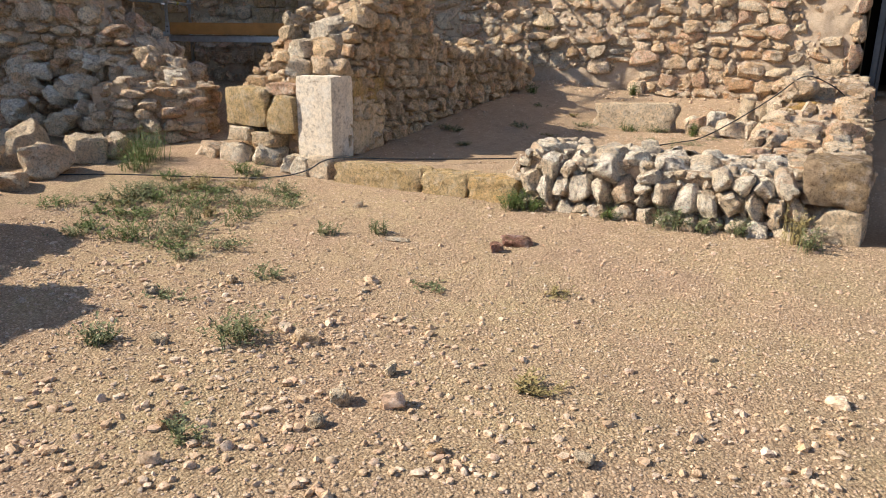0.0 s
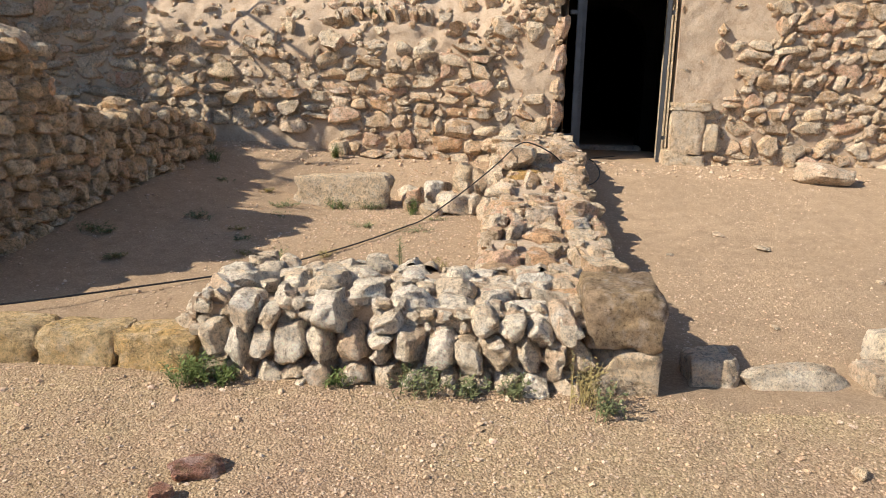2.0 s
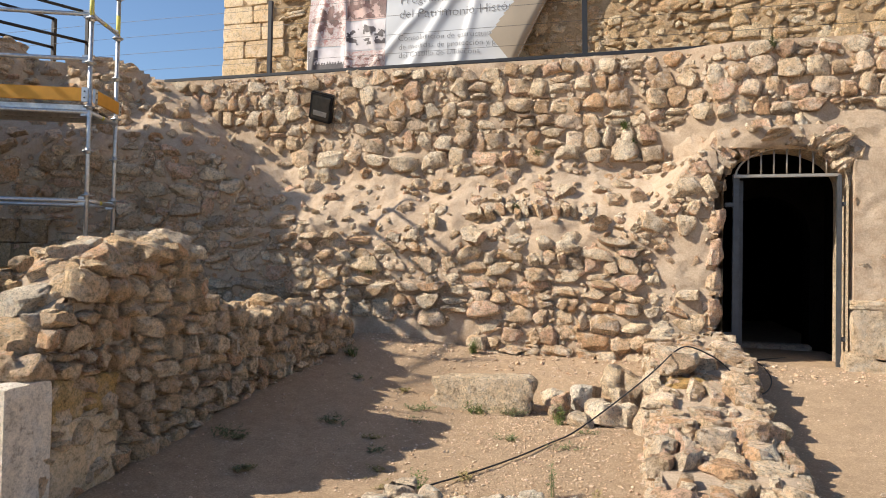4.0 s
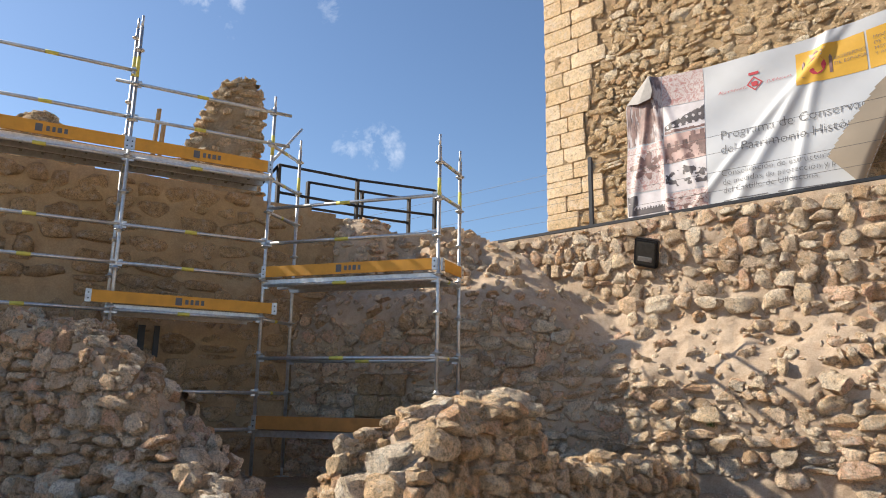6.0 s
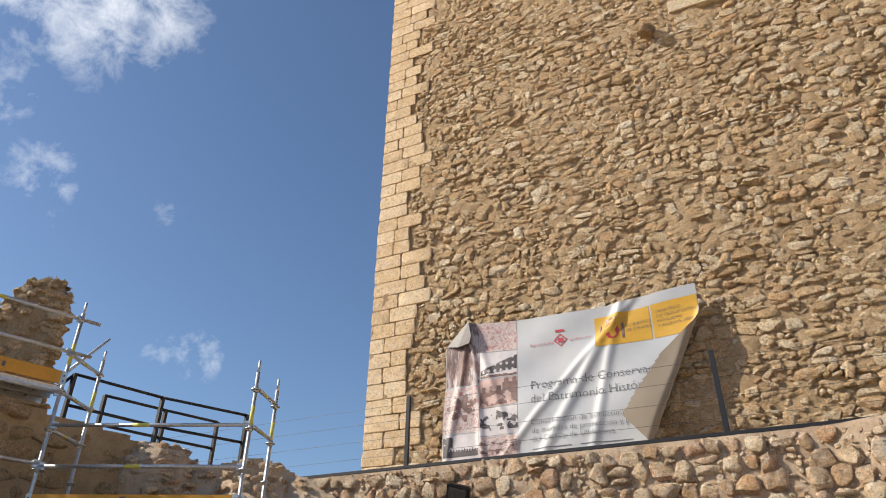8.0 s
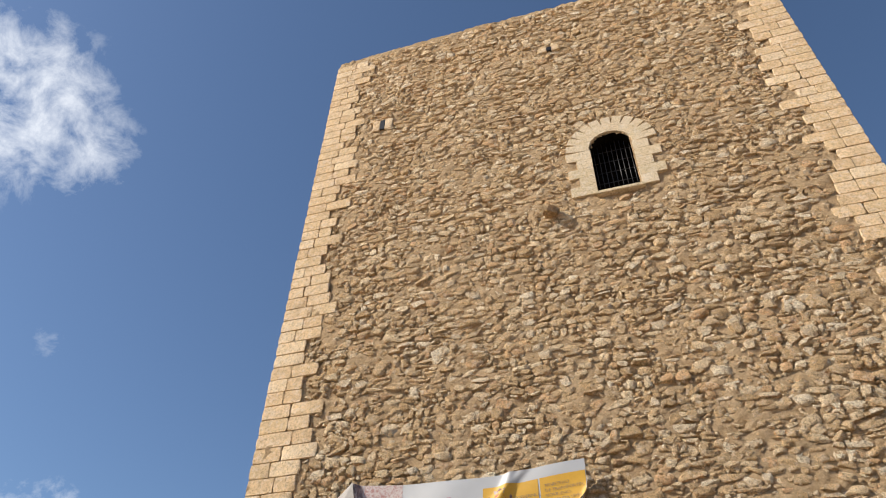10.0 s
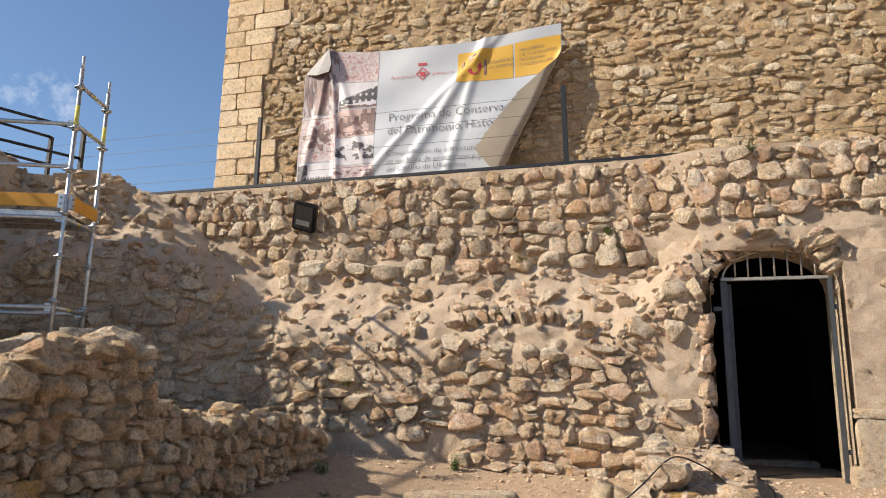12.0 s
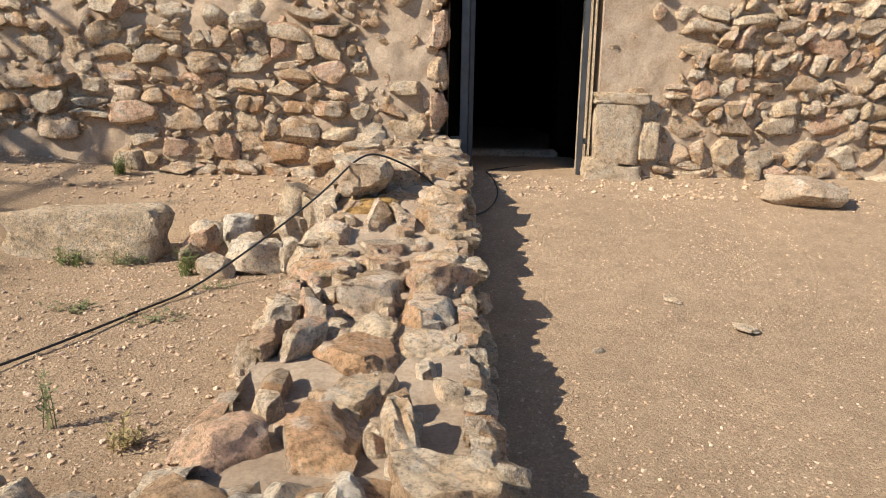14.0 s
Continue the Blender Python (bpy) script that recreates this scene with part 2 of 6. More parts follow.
# browner copy of the toe board: the lower deck's shade is in its colour
M_PLY = plain_mat("shaded_orange_board", (0.50, 0.22, 0.05), 0.6, 0.0, 0.35, 5.0)
M_DECK = plain_mat("dark_deck_underside", (0.20, 0.17, 0.14), 0.7, 0.0, 0.4, 8.0)
M_BLACK = plain_mat("black_steel_and_slit_shade", (0.025, 0.025, 0.028), 0.45, 0.3, 0.3)
M_GATE = plain_mat("grey_painted_steel", (0.085, 0.09, 0.10), 0.5, 0.4, 0.35, 9.0)
M_WIRE = plain_mat("thin_dark_wire", (0.12, 0.12, 0.12), 0.5, 0.6)
M_BAR = plain_mat("pale_steel_bar", (0.45, 0.41, 0.36), 0.5, 0.6, 0.3)
M_CABLE = plain_mat("black_cable", (0.02, 0.02, 0.022), 0.6)
M_CLOTH = plain_mat("white_banner_cloth", (0.44, 0.46, 0.49), 0.55, 0.0, 0.05, 3.0, 0.03)
M_YELLOW = plain_mat("banner_yellow", (0.58, 0.33, 0.03), 0.55, 0.0, 0.08)
M_INK = plain_mat("banner_ink", (0.13, 0.13, 0.14), 0.6)
M_REDINK = plain_mat("banner_red", (0.50, 0.04, 0.06), 0.6)
M_PHOTO_A = plain_mat("photo_sky", (0.62, 0.58, 0.60), 0.5, 0, 0.4, 2.0)
M_PHOTO_B = plain_mat("photo_brown", (0.26, 0.15, 0.13), 0.5, 0, 0.75, 6.0)
M_PHOTO_C = plain_mat("photo_dark", (0.08, 0.065, 0.07), 0.5, 0, 0.6, 9.0)
M_PHOTO_D = plain_mat("photo_rose", (0.58, 0.40, 0.36), 0.5, 0, 0.5, 5.0)


def print_mat(name, pale, mid, dark, sx, sz, seed):
    """A faded photograph: a pale sky over banded, blotchy masses."""
    m, nt, bs = mat(name)
    mp = nt.nodes.new("ShaderNodeMapping")
    mp.inputs["Scale"].default_value, mp.inputs["Location"].default_value = (sx, 0.2, sz), (seed, seed * 2.0, seed * 0.7)
    nt.links.new(pos(nt), mp.inputs["Vector"])
    f = noise_fac(nt, 1.0, 6, 0.62, mp.outputs["Vector"])
    col = ramp(nt, f, [(0.36, dark), (0.43, mid), (0.49, pale), (0.535, dark), (0.57, mid), (0.63, pale)])
    nt.links.new(col, bs.inputs["Base Color"])
    bs.inputs["Roughness"].default_value = 0.55
    return m


M_PRINT_A = print_mat("print_towers", (0.46, 0.42, 0.43), (0.28, 0.19, 0.17), (0.11, 0.08, 0.09), 3.2, 1.0, 1.0)
M_PRINT_D = print_mat("print_plan", (0.52, 0.47, 0.46), (0.46, 0.38, 0.37), (0.36, 0.18, 0.17), 8.0, 8.0, 8.0)
M_GLASS = plain_mat("lamp_glass", (0.09, 0.085, 0.075), 0.15, 0, 0.3)
M_LEAF = plain_mat("weed_green", (0.15, 0.20, 0.05), 0.7, 0, 0.5, 30.0)
M_DRY = plain_mat("dry_grass", (0.34, 0.27, 0.11), 0.8, 0, 0.4, 30.0)
M_OLIVE = plain_mat("grey_green_weed", (0.19, 0.21, 0.09), 0.75, 0, 0.45, 30.0)
M_WOOD = plain_mat("bare_timber", (0.42, 0.27, 0.12), 0.7, 0, 0.3)
# near-black stone: the gloom inside vault and window is put into the colour
M_DARK = plain_mat("shade_darkened_stone", (0.009, 0.0075, 0.0065), 0.95, 0, 0.5, 4.0, 0.4)
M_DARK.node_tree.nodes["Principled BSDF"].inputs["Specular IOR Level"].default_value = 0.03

# ---- mesh helpers ----
rng = np.random.default_rng(7)


def mesh_of(name, verts, faces, material, smooth=True, sharp=27.0):
    me = bpy.data.meshes.new(name)
    me.from_pydata([tuple(v) for v in verts] if not isinstance(verts, np.ndarray) else verts.tolist(), [], faces)
    me.materials.append(material)
    if smooth:
        me.polygons.foreach_set("use_smooth", np.ones(len(me.polygons), dtype=bool))
        me.set_sharp_from_angle(angle=radians(sharp))
    me.update()
    return me


def thing(name, label, category, group="", kind="", at=(0, 0, 0)):
    ob = new(name)
    ob.location = at
    bpy.context.view_layer.update()
    return tagged(ob, label, category, group, kind)


def part(name, bm, material, parent, label=""):
    """Links a bmesh as one mesh object under a thing or a part."""
    me = bpy.data.meshes.new(name)
    bm.to_mesh(me)
    bm.free()
    me.materials.append(material)
    ob = new(name, me)
    ob.parent = parent
    if parent is not None:
        ob.matrix_parent_inverse = parent.matrix_world.inverted()
    return tagged(ob, label)


def part_me(name, me, parent, label="", kind=""):
    ob = new(name, me)
    ob.parent = parent
    if parent is not None:
        ob.matrix_parent_inverse = parent.matrix_world.inverted()
    return tagged(ob, label, kind=kind)


def box_bm(size, m=None, bevel=0.0):
    bm = bmesh.new()
    bmesh.ops.create_cube(bm, size=1.0)
    bmesh.ops.scale(bm, vec=size, verts=bm.verts)
    if bevel:
        bmesh.ops.bevel(bm, geom=bm.edges[:], offset=bevel, segments=2, affect='EDGES')
    if m is not None:
        bmesh.ops.transform(bm, matrix=m, verts=bm.verts)
    return bm


def tube_bm(a, b, r, seg=12):
    a, b = Vector(a), Vector(b)
    bm = bmesh.new()
    bmesh.ops.create_cone(bm, cap_ends=True, segments=seg, radius1=r, radius2=r, depth=(b - a).length)
    m = Matrix.Translation((a + b) / 2) @ (b - a).to_track_quat("Z", "Y").to_matrix().to_4x4()
    bmesh.ops.transform(bm, matrix=m, verts=bm.verts)
    for f in bm.faces:
        f.smooth = len(f.verts) == 4
    return bm


def join_bm(parts):
    out = bmesh.new()
    for b in parts:
        me = bpy.data.meshes.new("tmp")
        b.to_mesh(me)
        b.free()
        out.from_mesh(me)
        bpy.data.meshes.remove(me)
    return out


def vnoise(p, scale, octaves=3, seed=0.0):
    """Smooth value noise for arrays of points."""
    p = np.asarray(p, float) * scale + seed * 17.31
    out, amp, tot = np.zeros(len(p)), 1.0, 0.0
    for _ in range(octaves):
        i = np.floor(p).astype(np.int64)
        f = p - i
        f = f * f * (3 - 2 * f)
        acc = np.zeros(len(p))
        for dx in (0, 1):
            for dy in (0, 1):
                for dz in (0, 1):
                    n = (i[:, 0] + dx) * 73856093 ^ (i[:, 1] + dy) * 19349663 ^ (i[:, 2] + dz) * 83492791
                    n = (n ^ (n >> 13)) * 1274126177
                    h = ((n ^ (n >> 16)) & 0xFFFF) / 65535.0
                    w = (f[:, 0] if dx else 1 - f[:, 0]) * (f[:, 1] if dy else 1 - f[:, 1]) * (f[:, 2] if dz else 1 - f[:, 2])
                    acc += w * h
        out += amp * (acc * 2 - 1)
        tot += amp
        amp *= 0.5
        p = p * 2.03 + 5.7
    return out / tot


# ---- stone templates ----
def template(n, seed, full=False, power=4.0, chops=5, rough=0.10, cut=(0.80, 1.12)):
    """A unit stone: a subdivided cube, rounded, chopped by planes and roughened. Its back is open unless full."""
    r = np.random.default_rng(seed)
    verts, faces, index = [], [], {}
    def vid(p):
        k = tuple(np.round(p, 5))
        if k not in index:
            index[k] = len(verts)
            verts.append(p)
        return index[k]
    for ax in range(3):
        for s in (-1, 1):
            if ax == 2 and s == -1 and not full:
                continue
            for i in range(n):
                for j in range(n):
                    quad = []
                    for di, dj in ((0, 0), (1, 0), (1, 1), (0, 1)):
                        p = np.zeros(3)
                        p[ax] = s
                        p[(ax + 1) % 3] = -1 + 2 * (i + di) / n
                        p[(ax + 2) % 3] = -1 + 2 * (j + dj) / n
                        quad.append(vid(p))
                    faces.append(quad if s > 0 else quad[::-1])
    v = np.array(verts)
    norm = (np.abs(v) ** power).sum(1) ** (1 / power)
    v = v / norm[:, None]
    for k in range(chops):
        d = r.standard_normal(3)
        d[2] = abs(d[2]) * (0.35 if k < chops - 2 else 2.2) * (1 if not full else (1 if r.random() < 0.6 else -1))
        d /= np.linalg.norm(d)
        lim = r.uniform(*cut)
        v -= np.maximum(0, v @ d - lim)[:, None] * d
    v += rough * np.stack([vnoise(v, 1.2, 2, seed + k * 3.1) for k in range(3)], 1)
    v += rough * 0.55 * np.stack([vnoise(v, 3.7, 2, seed + 40 + k * 3.1) for k in range(3)], 1)
    if n > 5:
        pit = vnoise(v, 5.5, 2, seed + 80)
        v *= (1 - rough * 0.55 * np.clip(pit, 0, 1) ** 0.7)[:, None]
    return v, faces


T_FINE = [template(6, 100 + k, power=9.0, chops=11, rough=0.17, cut=(0.72, 1.10)) for k in range(36)]
T_MID = [template(3, 200 + k, power=8.0, chops=8, rough=0.24, cut=(0.72, 1.10)) for k in range(26)]
T_ROCK = [template(6, 400 + k, True, 5.5, 12, 0.20, (0.66, 1.0)) for k in range(24)]
T_ROUND = [template(5, 150 + k, power=6.0, chops=8, rough=0.17, cut=(0.76, 1.10)) for k in range(24)]
T_SQUARE = [template(10, 560, True, 40.0, 2, 0.025, (1.4, 1.6))]
T_BLOCK = [template(10, 500 + k, True, 14.0, 7, 0.12, (1.08, 1.5)) for k in range(8)]


def pebble(seed):
    """An uneven twenty-faced pebble."""
    r = np.random.default_rng(seed)
    bm = bmesh.new()
    bmesh.ops.create_icosphere(bm, subdivisions=1, radius=1.0)
    v = np.array([tuple(q.co) for q in bm.verts]) * r.uniform(0.72, 1.15, (len(bm.verts), 1))
    f = [[q.index for q in face.verts] for face in bm.faces]
    bm.free()
    for _ in range(3):
        d = r.standard_normal(3)
        d /= np.linalg.norm(d)
        v -= np.maximum(0, v @ d - r.uniform(0.55, 0.85))[:, None] * d
    return v, f


T_PEB = [pebble(600 + k) for k in range(14)]
T_CHIP = [template(2, 700 + k, False, 6.0, 6, 0.3, (0.7, 1.1)) for k in range(16)]


def frame_at(P, u, v, e=0.02):
    """Points, tangents and outward normals of a sheet."""
    p = P(u, v)
    tu = P(u + e, v) - p
    tv = P(u, v + e) - p
    tu /= np.linalg.norm(tu, axis=1)[:, None] + 1e-9
    n = np.cross(tu, tv)
    n /= np.linalg.norm(n, axis=1)[:, None] + 1e-9
    tv = np.cross(n, tu)
    return p, tu, tv, n


def lay(P, u0, u1, v0, v1, hs, ws, seed, valid=None, tmpl=T_FINE, gap=0.012, depth=(0.05, 0.10), proud=(0.0, 0.03), tilt=6.0, wave=0.05, lean=0.0, drop=0.0):
    """Lays stones in rough courses over a sheet; gives each stone's vertices and faces."""
    r = np.random.default_rng(seed)
    us, vs, aa, bb, th = [], [], [], [], []
    v = v0
    row = 0
    while v < v1:
        h = r.uniform(*hs)
        u = u0 - r.uniform(0, ws[0])
        while u < u1:
            w = r.uniform(*ws)
            hh = h
            k = r.random()
            if k < 0.10 and h > 0.14:
                f = r.uniform(0.35, 0.65)
                for c, q in ((v + h * f / 2, h * f), (v + h * f + h * (1 - f) / 2, h * (1 - f))):
                    us.append(u + w / 2); vs.append(c); aa.append(w / 2); bb.append(q / 2); th.append(0.5)
            else:
                us.append(u + w / 2); vs.append(v + h / 2 + r.uniform(-0.18, 0.18) * h); aa.append(w / 2 * r.uniform(0.9, 1.08)); bb.append(hh / 2 * r.uniform(0.78, 1.22)); th.append(1.0)
            u += w
        v += h
        row += 1
    us, vs, aa, bb, th = map(np.array, (us, vs, aa, bb, th))
    vs = vs + wave * vnoise(np.stack([us, vs * 0.4, us * 0], 1), 0.8, 2, seed)
    ang = np.radians(r.normal(0, tilt, len(us)) * th + lean)
    keep = (us - aa * 0.6 > u0) & (us + aa * 0.6 < u1) & (vs - bb > v0 - 0.06) & (vs < v1)
    if valid is not None:
        keep &= valid(us, vs, aa, bb)
    if drop:
        keep &= r.random(len(us)) > drop
    us, vs, aa, bb, ang = us[keep], vs[keep], aa[keep] - gap / 2, bb[keep] - gap / 2, ang[keep]
    aa, bb = np.maximum(aa, 0.015), np.maximum(bb, 0.012)
    p, tu, tv, n = frame_at(P, us, vs)
    out = []
    for i in range(len(us)):
        tvv, tf = tmpl[int(r.integers(len(tmpl)))]
        x, y, z = tvv[:, 0] * aa[i], tvv[:, 1] * bb[i], tvv[:, 2] * r.uniform(*depth) + r.uniform(*proud)
        if r.random() < 0.5:
            x = -x
            tf = [f[::-1] for f in tf]
        c, s = math.cos(ang[i]), math.sin(ang[i])
        pts = p[i] + np.outer(x * c - y * s, tu[i]) + np.outer(x * s + y * c, tv[i]) + np.outer(z, n[i])
        out.append((pts, tf))
    return out


def grid_sheet(P, u0, u1, v0, v1, step, amp=0.02, seed=1, valid=None, back=0.0):
    """The mortar bed under the stones: a roughened grid."""
    nu, nv = max(2, int((u1 - u0) / step)), max(2, int((v1 - v0) / step))
    U, V = np.meshgrid(np.linspace(u0, u1, nu + 1), np.linspace(v0, v1, nv + 1), indexing="ij")
    u, v = U.ravel(), V.ravel()
    p, tu, tv, n = frame_at(P, u, v)
    d = 1.3 * amp * vnoise(p, 7.0, 4, seed) + amp * 1.2 * vnoise(p, 1.4, 2, seed + 2) - back
    p = p + n * d[:, None]
    idx = np.arange((nu + 1) * (nv + 1)).reshape(nu + 1, nv + 1)
    a, b, c, e = idx[:-1, :-1].ravel(), idx[1:, :-1].ravel(), idx[1:, 1:].ravel(), idx[:-1, 1:].ravel()
    q = np.stack([a, b, c, e], 1)
    if valid is not None:
        um, vm = (u[a] + u[c]) / 2, (v[a] + v[c]) / 2
        z = np.zeros(len(um))
        q = q[valid(um, vm, z, z)]
    return p, q.tolist()


def merge(items):
    verts, faces, k = [], [], 0
    for v, f in items:
        verts.append(v)
        faces += [[i + k for i in q] for q in f]
        k += len(v)
    return np.concatenate(verts), faces


PIECES = []


def stones_under(parent, stones, material, n_parts, near, name="stone", pale=None):
    """Queues stones: those nearest to the plan point become pieces of their own, the rest one joined part."""
    PIECES.append((parent, stones, material, n_parts, near, name))


def flush_pieces():
    for parent, stones, material, n_parts, near, name in PIECES:
        c = np.array([s[0].mean(0) for s in stones])
        order = np.argsort(((c[:, :len(near)] - np.array(near)) ** 2).sum(1))
        for i in order[:n_parts]:
            pts, tf = stones[i]
            o = pts.mean(0)
            ob = new(name, mesh_of(name, pts - o, tf, material))
            ob.location = o
            ob.parent = parent
            ob.matrix_parent_inverse = parent.matrix_world.inverted()
        rest = [stones[i] for i in order[n_parts:]]
        if rest:
            v, f = merge(rest)
            part_me(name + "_infill", mesh_of(name + "_infill", v, f, material), parent, "smaller rubble stones", "stuff")


def wall_bed(parent, items, material, name="mortar_core"):
    v, f = merge(items)
    return part_me(name, mesh_of(name, v, f, material, True, 60), parent)


def plane_sheet(a, b):
    """A vertical sheet from plan point a to b; u along, v up from z 0; it faces to the right of a to b."""
    a, b = np.array(a, float), np.array(b, float)
    d = (b - a) / np.linalg.norm(b - a)
    def P(u, v):
        return np.stack([a[0] + d[0] * u, a[1] + d[1] * u, v + 0 * u], 1)
    return P, float(np.linalg.norm(b - a))


def ss(a, b, x):
    t = np.clip((np.asarray(x, float) - a) / (b - a), 0, 1)
    return t * t * (3 - 2 * t)


# ---- the ground: one sheet, from the court to the horizon ----
def ground_z(x, y):
    x, y = np.asarray(x, float), np.asarray(y, float)
    out = 0.09 * ss(3.0, 4.4, y) + 0.09 * ss(4.3, 5.2, y)
    lf = ss(-2.3, -4.2, x)
    room = 0.34 + 0.10 * ss(5.4, 8.0, y) + lf * 0.09 * np.clip(y - 5.6, 0, 4.2) + 0.32 * ss(9.3, 10.9, y) * (1 - 0.6 * lf)
    passage = 0.16 + 0.22 * np.clip((y - 5.3) / 3.2, 0, 1) + 0.42 * np.clip((y - 8.5) / 2.3, 0, 1)
    left = 0.22 + 0.6 * ss(4.6, 7.5, y)
    inside = room + (passage - room) * ss(-0.45, 0.05, x) + (left - room) * ss(-4.4, -4.8, x)
    step = ss(5.22, 5.36, y) * ss(-5.2, -4.6, x) + ss(4.4, 6.6, y) * ss(-4.6, -5.2, x)
    z = out + (inside - out) * np.clip(step, 0, 1)
    z = z + 0.14 * ss(-4.2, -7.0, x) * (1 - np.clip(step, 0, 1))
    return z * (1 - ss(40, 120, np.hypot(x, y))) - 6 * ss(60, 400, np.hypot(x, y))


def axis(lo, hi, fine, far):
    mid = np.arange(lo, hi, fine)
    ext = np.cumsum(np.geomspace(fine * 2, far, 26))
    return np.concatenate([lo - ext[::-1], mid, hi + ext])


gx, gy = axis(-8.0, 4.6, 0.045, 700.0), axis(-0.5, 11.2, 0.045, 700.0)
GX, GY = np.meshgrid(gx, gy, indexing="ij")
gv = np.stack([GX.ravel(), GY.ravel(), ground_z(GX.ravel(), GY.ravel())], 1)
flat = gv * np.array([1, 1, 0])
gv[:, 2] += 0.022 * vnoise(flat, 1.3, 3, 3) + 0.014 * vnoise(flat, 6.0, 3, 5)
gi = np.arange(len(gv)).reshape(len(gx), len(gy))
gf = np.stack([gi[:-1, :-1].ravel(), gi[1:, :-1].ravel(), gi[1:, 1:].ravel(), gi[:-1, 1:].ravel()], 1).tolist()
me_g = mesh_of("ground", gv, gf, M_GROUND, True, 80)
me_g.materials.append(M_DIRT)
gc = gv[np.array(gf)].mean(1)
inner = (gc[:, 1] + 0.25 * vnoise(gc * np.array([1, 1, 0]), 1.1, 3, 4) > 5.15) & (gc[:, 0] > -4.8)
me_g.polygons.foreach_set("material_index", inner.astype(np.int32))
ground = tagged(new("ground", me_g), "dry gravelly earth of a ruined castle court", "ground", kind="structure")


def free_wall(name, label, a, b, thick, top, base, seed, material=M_STONE, hs=(0.10, 0.22), ws=(0.13, 0.36), tmpl=T_FINE, parts=120, near=(-1, 4), bed=M_MORTAR,
              depth=(0.05, 0.10), proud=(0.0, 0.035), tilt=6.0, top_hs=(0.16, 0.30), top_ws=(0.18, 0.36), top_drop=0.12, kind="structure", category="wall", lean=0.0, sides="fbse", batter=0.0, gap=0.004, chips=True, plain_back=False, top_proud=(-0.06, 0.02), top_bed=0.045, joint=0.018):
    """A free-standing rubble wall from a to b (plan), with stones on its sides, ends and top. top(u) is its height."""
    a, b = np.array(a, float), np.array(b, float)
    L = float(np.linalg.norm(b - a))
    d = (b - a) / L
    nrm = np.array([d[1], -d[0]])
    root = thing(name, label, category, kind=kind)
    hmax = float(top(np.linspace(0, L, 60)).max()) + 0.1
    stones, bedm = [], []
    def side(p0, dirn, off, length, topf):
        def P(u, v):
            lean_in = batter * (v - base)
            q = p0[None, :] + np.outer(u, dirn)
            n2 = np.array([dirn[1], -dirn[0]])
            q = q - np.outer(lean_in, n2)
            return np.stack([q[:, 0], q[:, 1], v + 0 * u], 1)
        ok = lambda u, v, aa, bb: v + bb * 0.6 < topf(u)
        okb = lambda u, v, aa, bb: v < topf(u) - 0.05
        stones.extend(lay(P, 0, length, base, hmax, hs, ws, seed + off, ok, T_MID if off == 2 and plain_back else tmpl, gap, depth, proud, tilt, lean=lean))
        if chips and not (off == 2 and plain_back):
            stones.extend(lay(P, 0, length, base, hmax, (0.05, 0.09), (0.06, 0.12), seed + off + 20, ok, T_CHIP, 0.0, (0.03, 0.05), (-0.03, 0.0), 25.0, drop=0.3))
        bedm.append(grid_sheet(P, 0, length, base - 0.1, hmax, 0.05, 0.025, seed, okb, joint))
    half = nrm * thick / 2
    if "f" in sides:
        side(a + half, d, 1, L, top)
    if "b" in sides:
        side(b - half, -d, 2, L, lambda u: top(L - u))
    if "s" in sides:
        side(a - half, nrm, 3, thick, lambda u: top(np.zeros_like(u)))
    if "e" in sides:
        side(b + half, -nrm, 4, thick, lambda u: top(np.full_like(u, L)))
    def PT(u, v):
        q = a[None, :] + np.outer(u, d) - nrm[None, :] * (v - thick / 2)[:, None]
        return np.stack([q[:, 0], q[:, 1], top(np.clip(u, 0, L)) - 0.02 + 0 * u], 1)
    stones.extend(lay(PT, 0, L, 0, thick, top_hs, top_ws, seed + 5, None, T_ROCK if tmpl is T_FINE else tmpl, gap, (0.055, 0.11), top_proud, 30.0, drop=top_drop))
    if chips:
        stones.extend(lay(PT, 0.03, L - 0.03, 0.03, thick - 0.03, (0.07, 0.12), (0.07, 0.14), seed + 6, None, T_CHIP, 0.0, (0.03, 0.05), (-0.03, 0.01), 40.0, drop=0.72))
    bedm.append(grid_sheet(PT, 0.02, L - 0.02, 0.02, thick - 0.02, 0.05, 0.03, seed, None, top_bed))
    wall_bed(root, bedm, bed)
    stones_under(root, stones, material, parts, near)
    return root


def lerp(xs, ys):
    return lambda u: np.interp(u, xs, ys)


def ragged(f, amp, seed, scale=3.0):
    return lambda u: f(u) + amp * vnoise(np.stack([np.asarray(u, float), np.zeros_like(u), np.zeros_like(u)], 1), scale, 2, seed)


# ---- the long wall with the arched gateway ----
GATE_L, GATE_R, GATE_SPRING, GATE_TOP = 0.02, 1.30, 2.80, 3.26
X0, X1 = -10.42, 7.0
BEND = -5.75
SC_DIR = np.array([0.898, 0.440])


def gate_hole(x, z):
    cx, hw = (GATE_L + GATE_R) / 2, (GATE_R - GATE_L) / 2
    arch = GATE_SPRING + (GATE_TOP - GATE_SPRING) * np.sqrt(np.clip(1 - ((x - cx) / hw) ** 2, 0, 1))
    return (x > GATE_L) & (x < GATE_R) & (z < arch)


def face_top(x):
    """Height at which the upright face gives way to the crumbled slope."""
    return 2.20 + 0.15 * np.sin(x * 0.9 + 1.0) + 0.95 * ss(-0.9, -0.2, x) + 0.95 * ss(-5.3, -6.8, x)


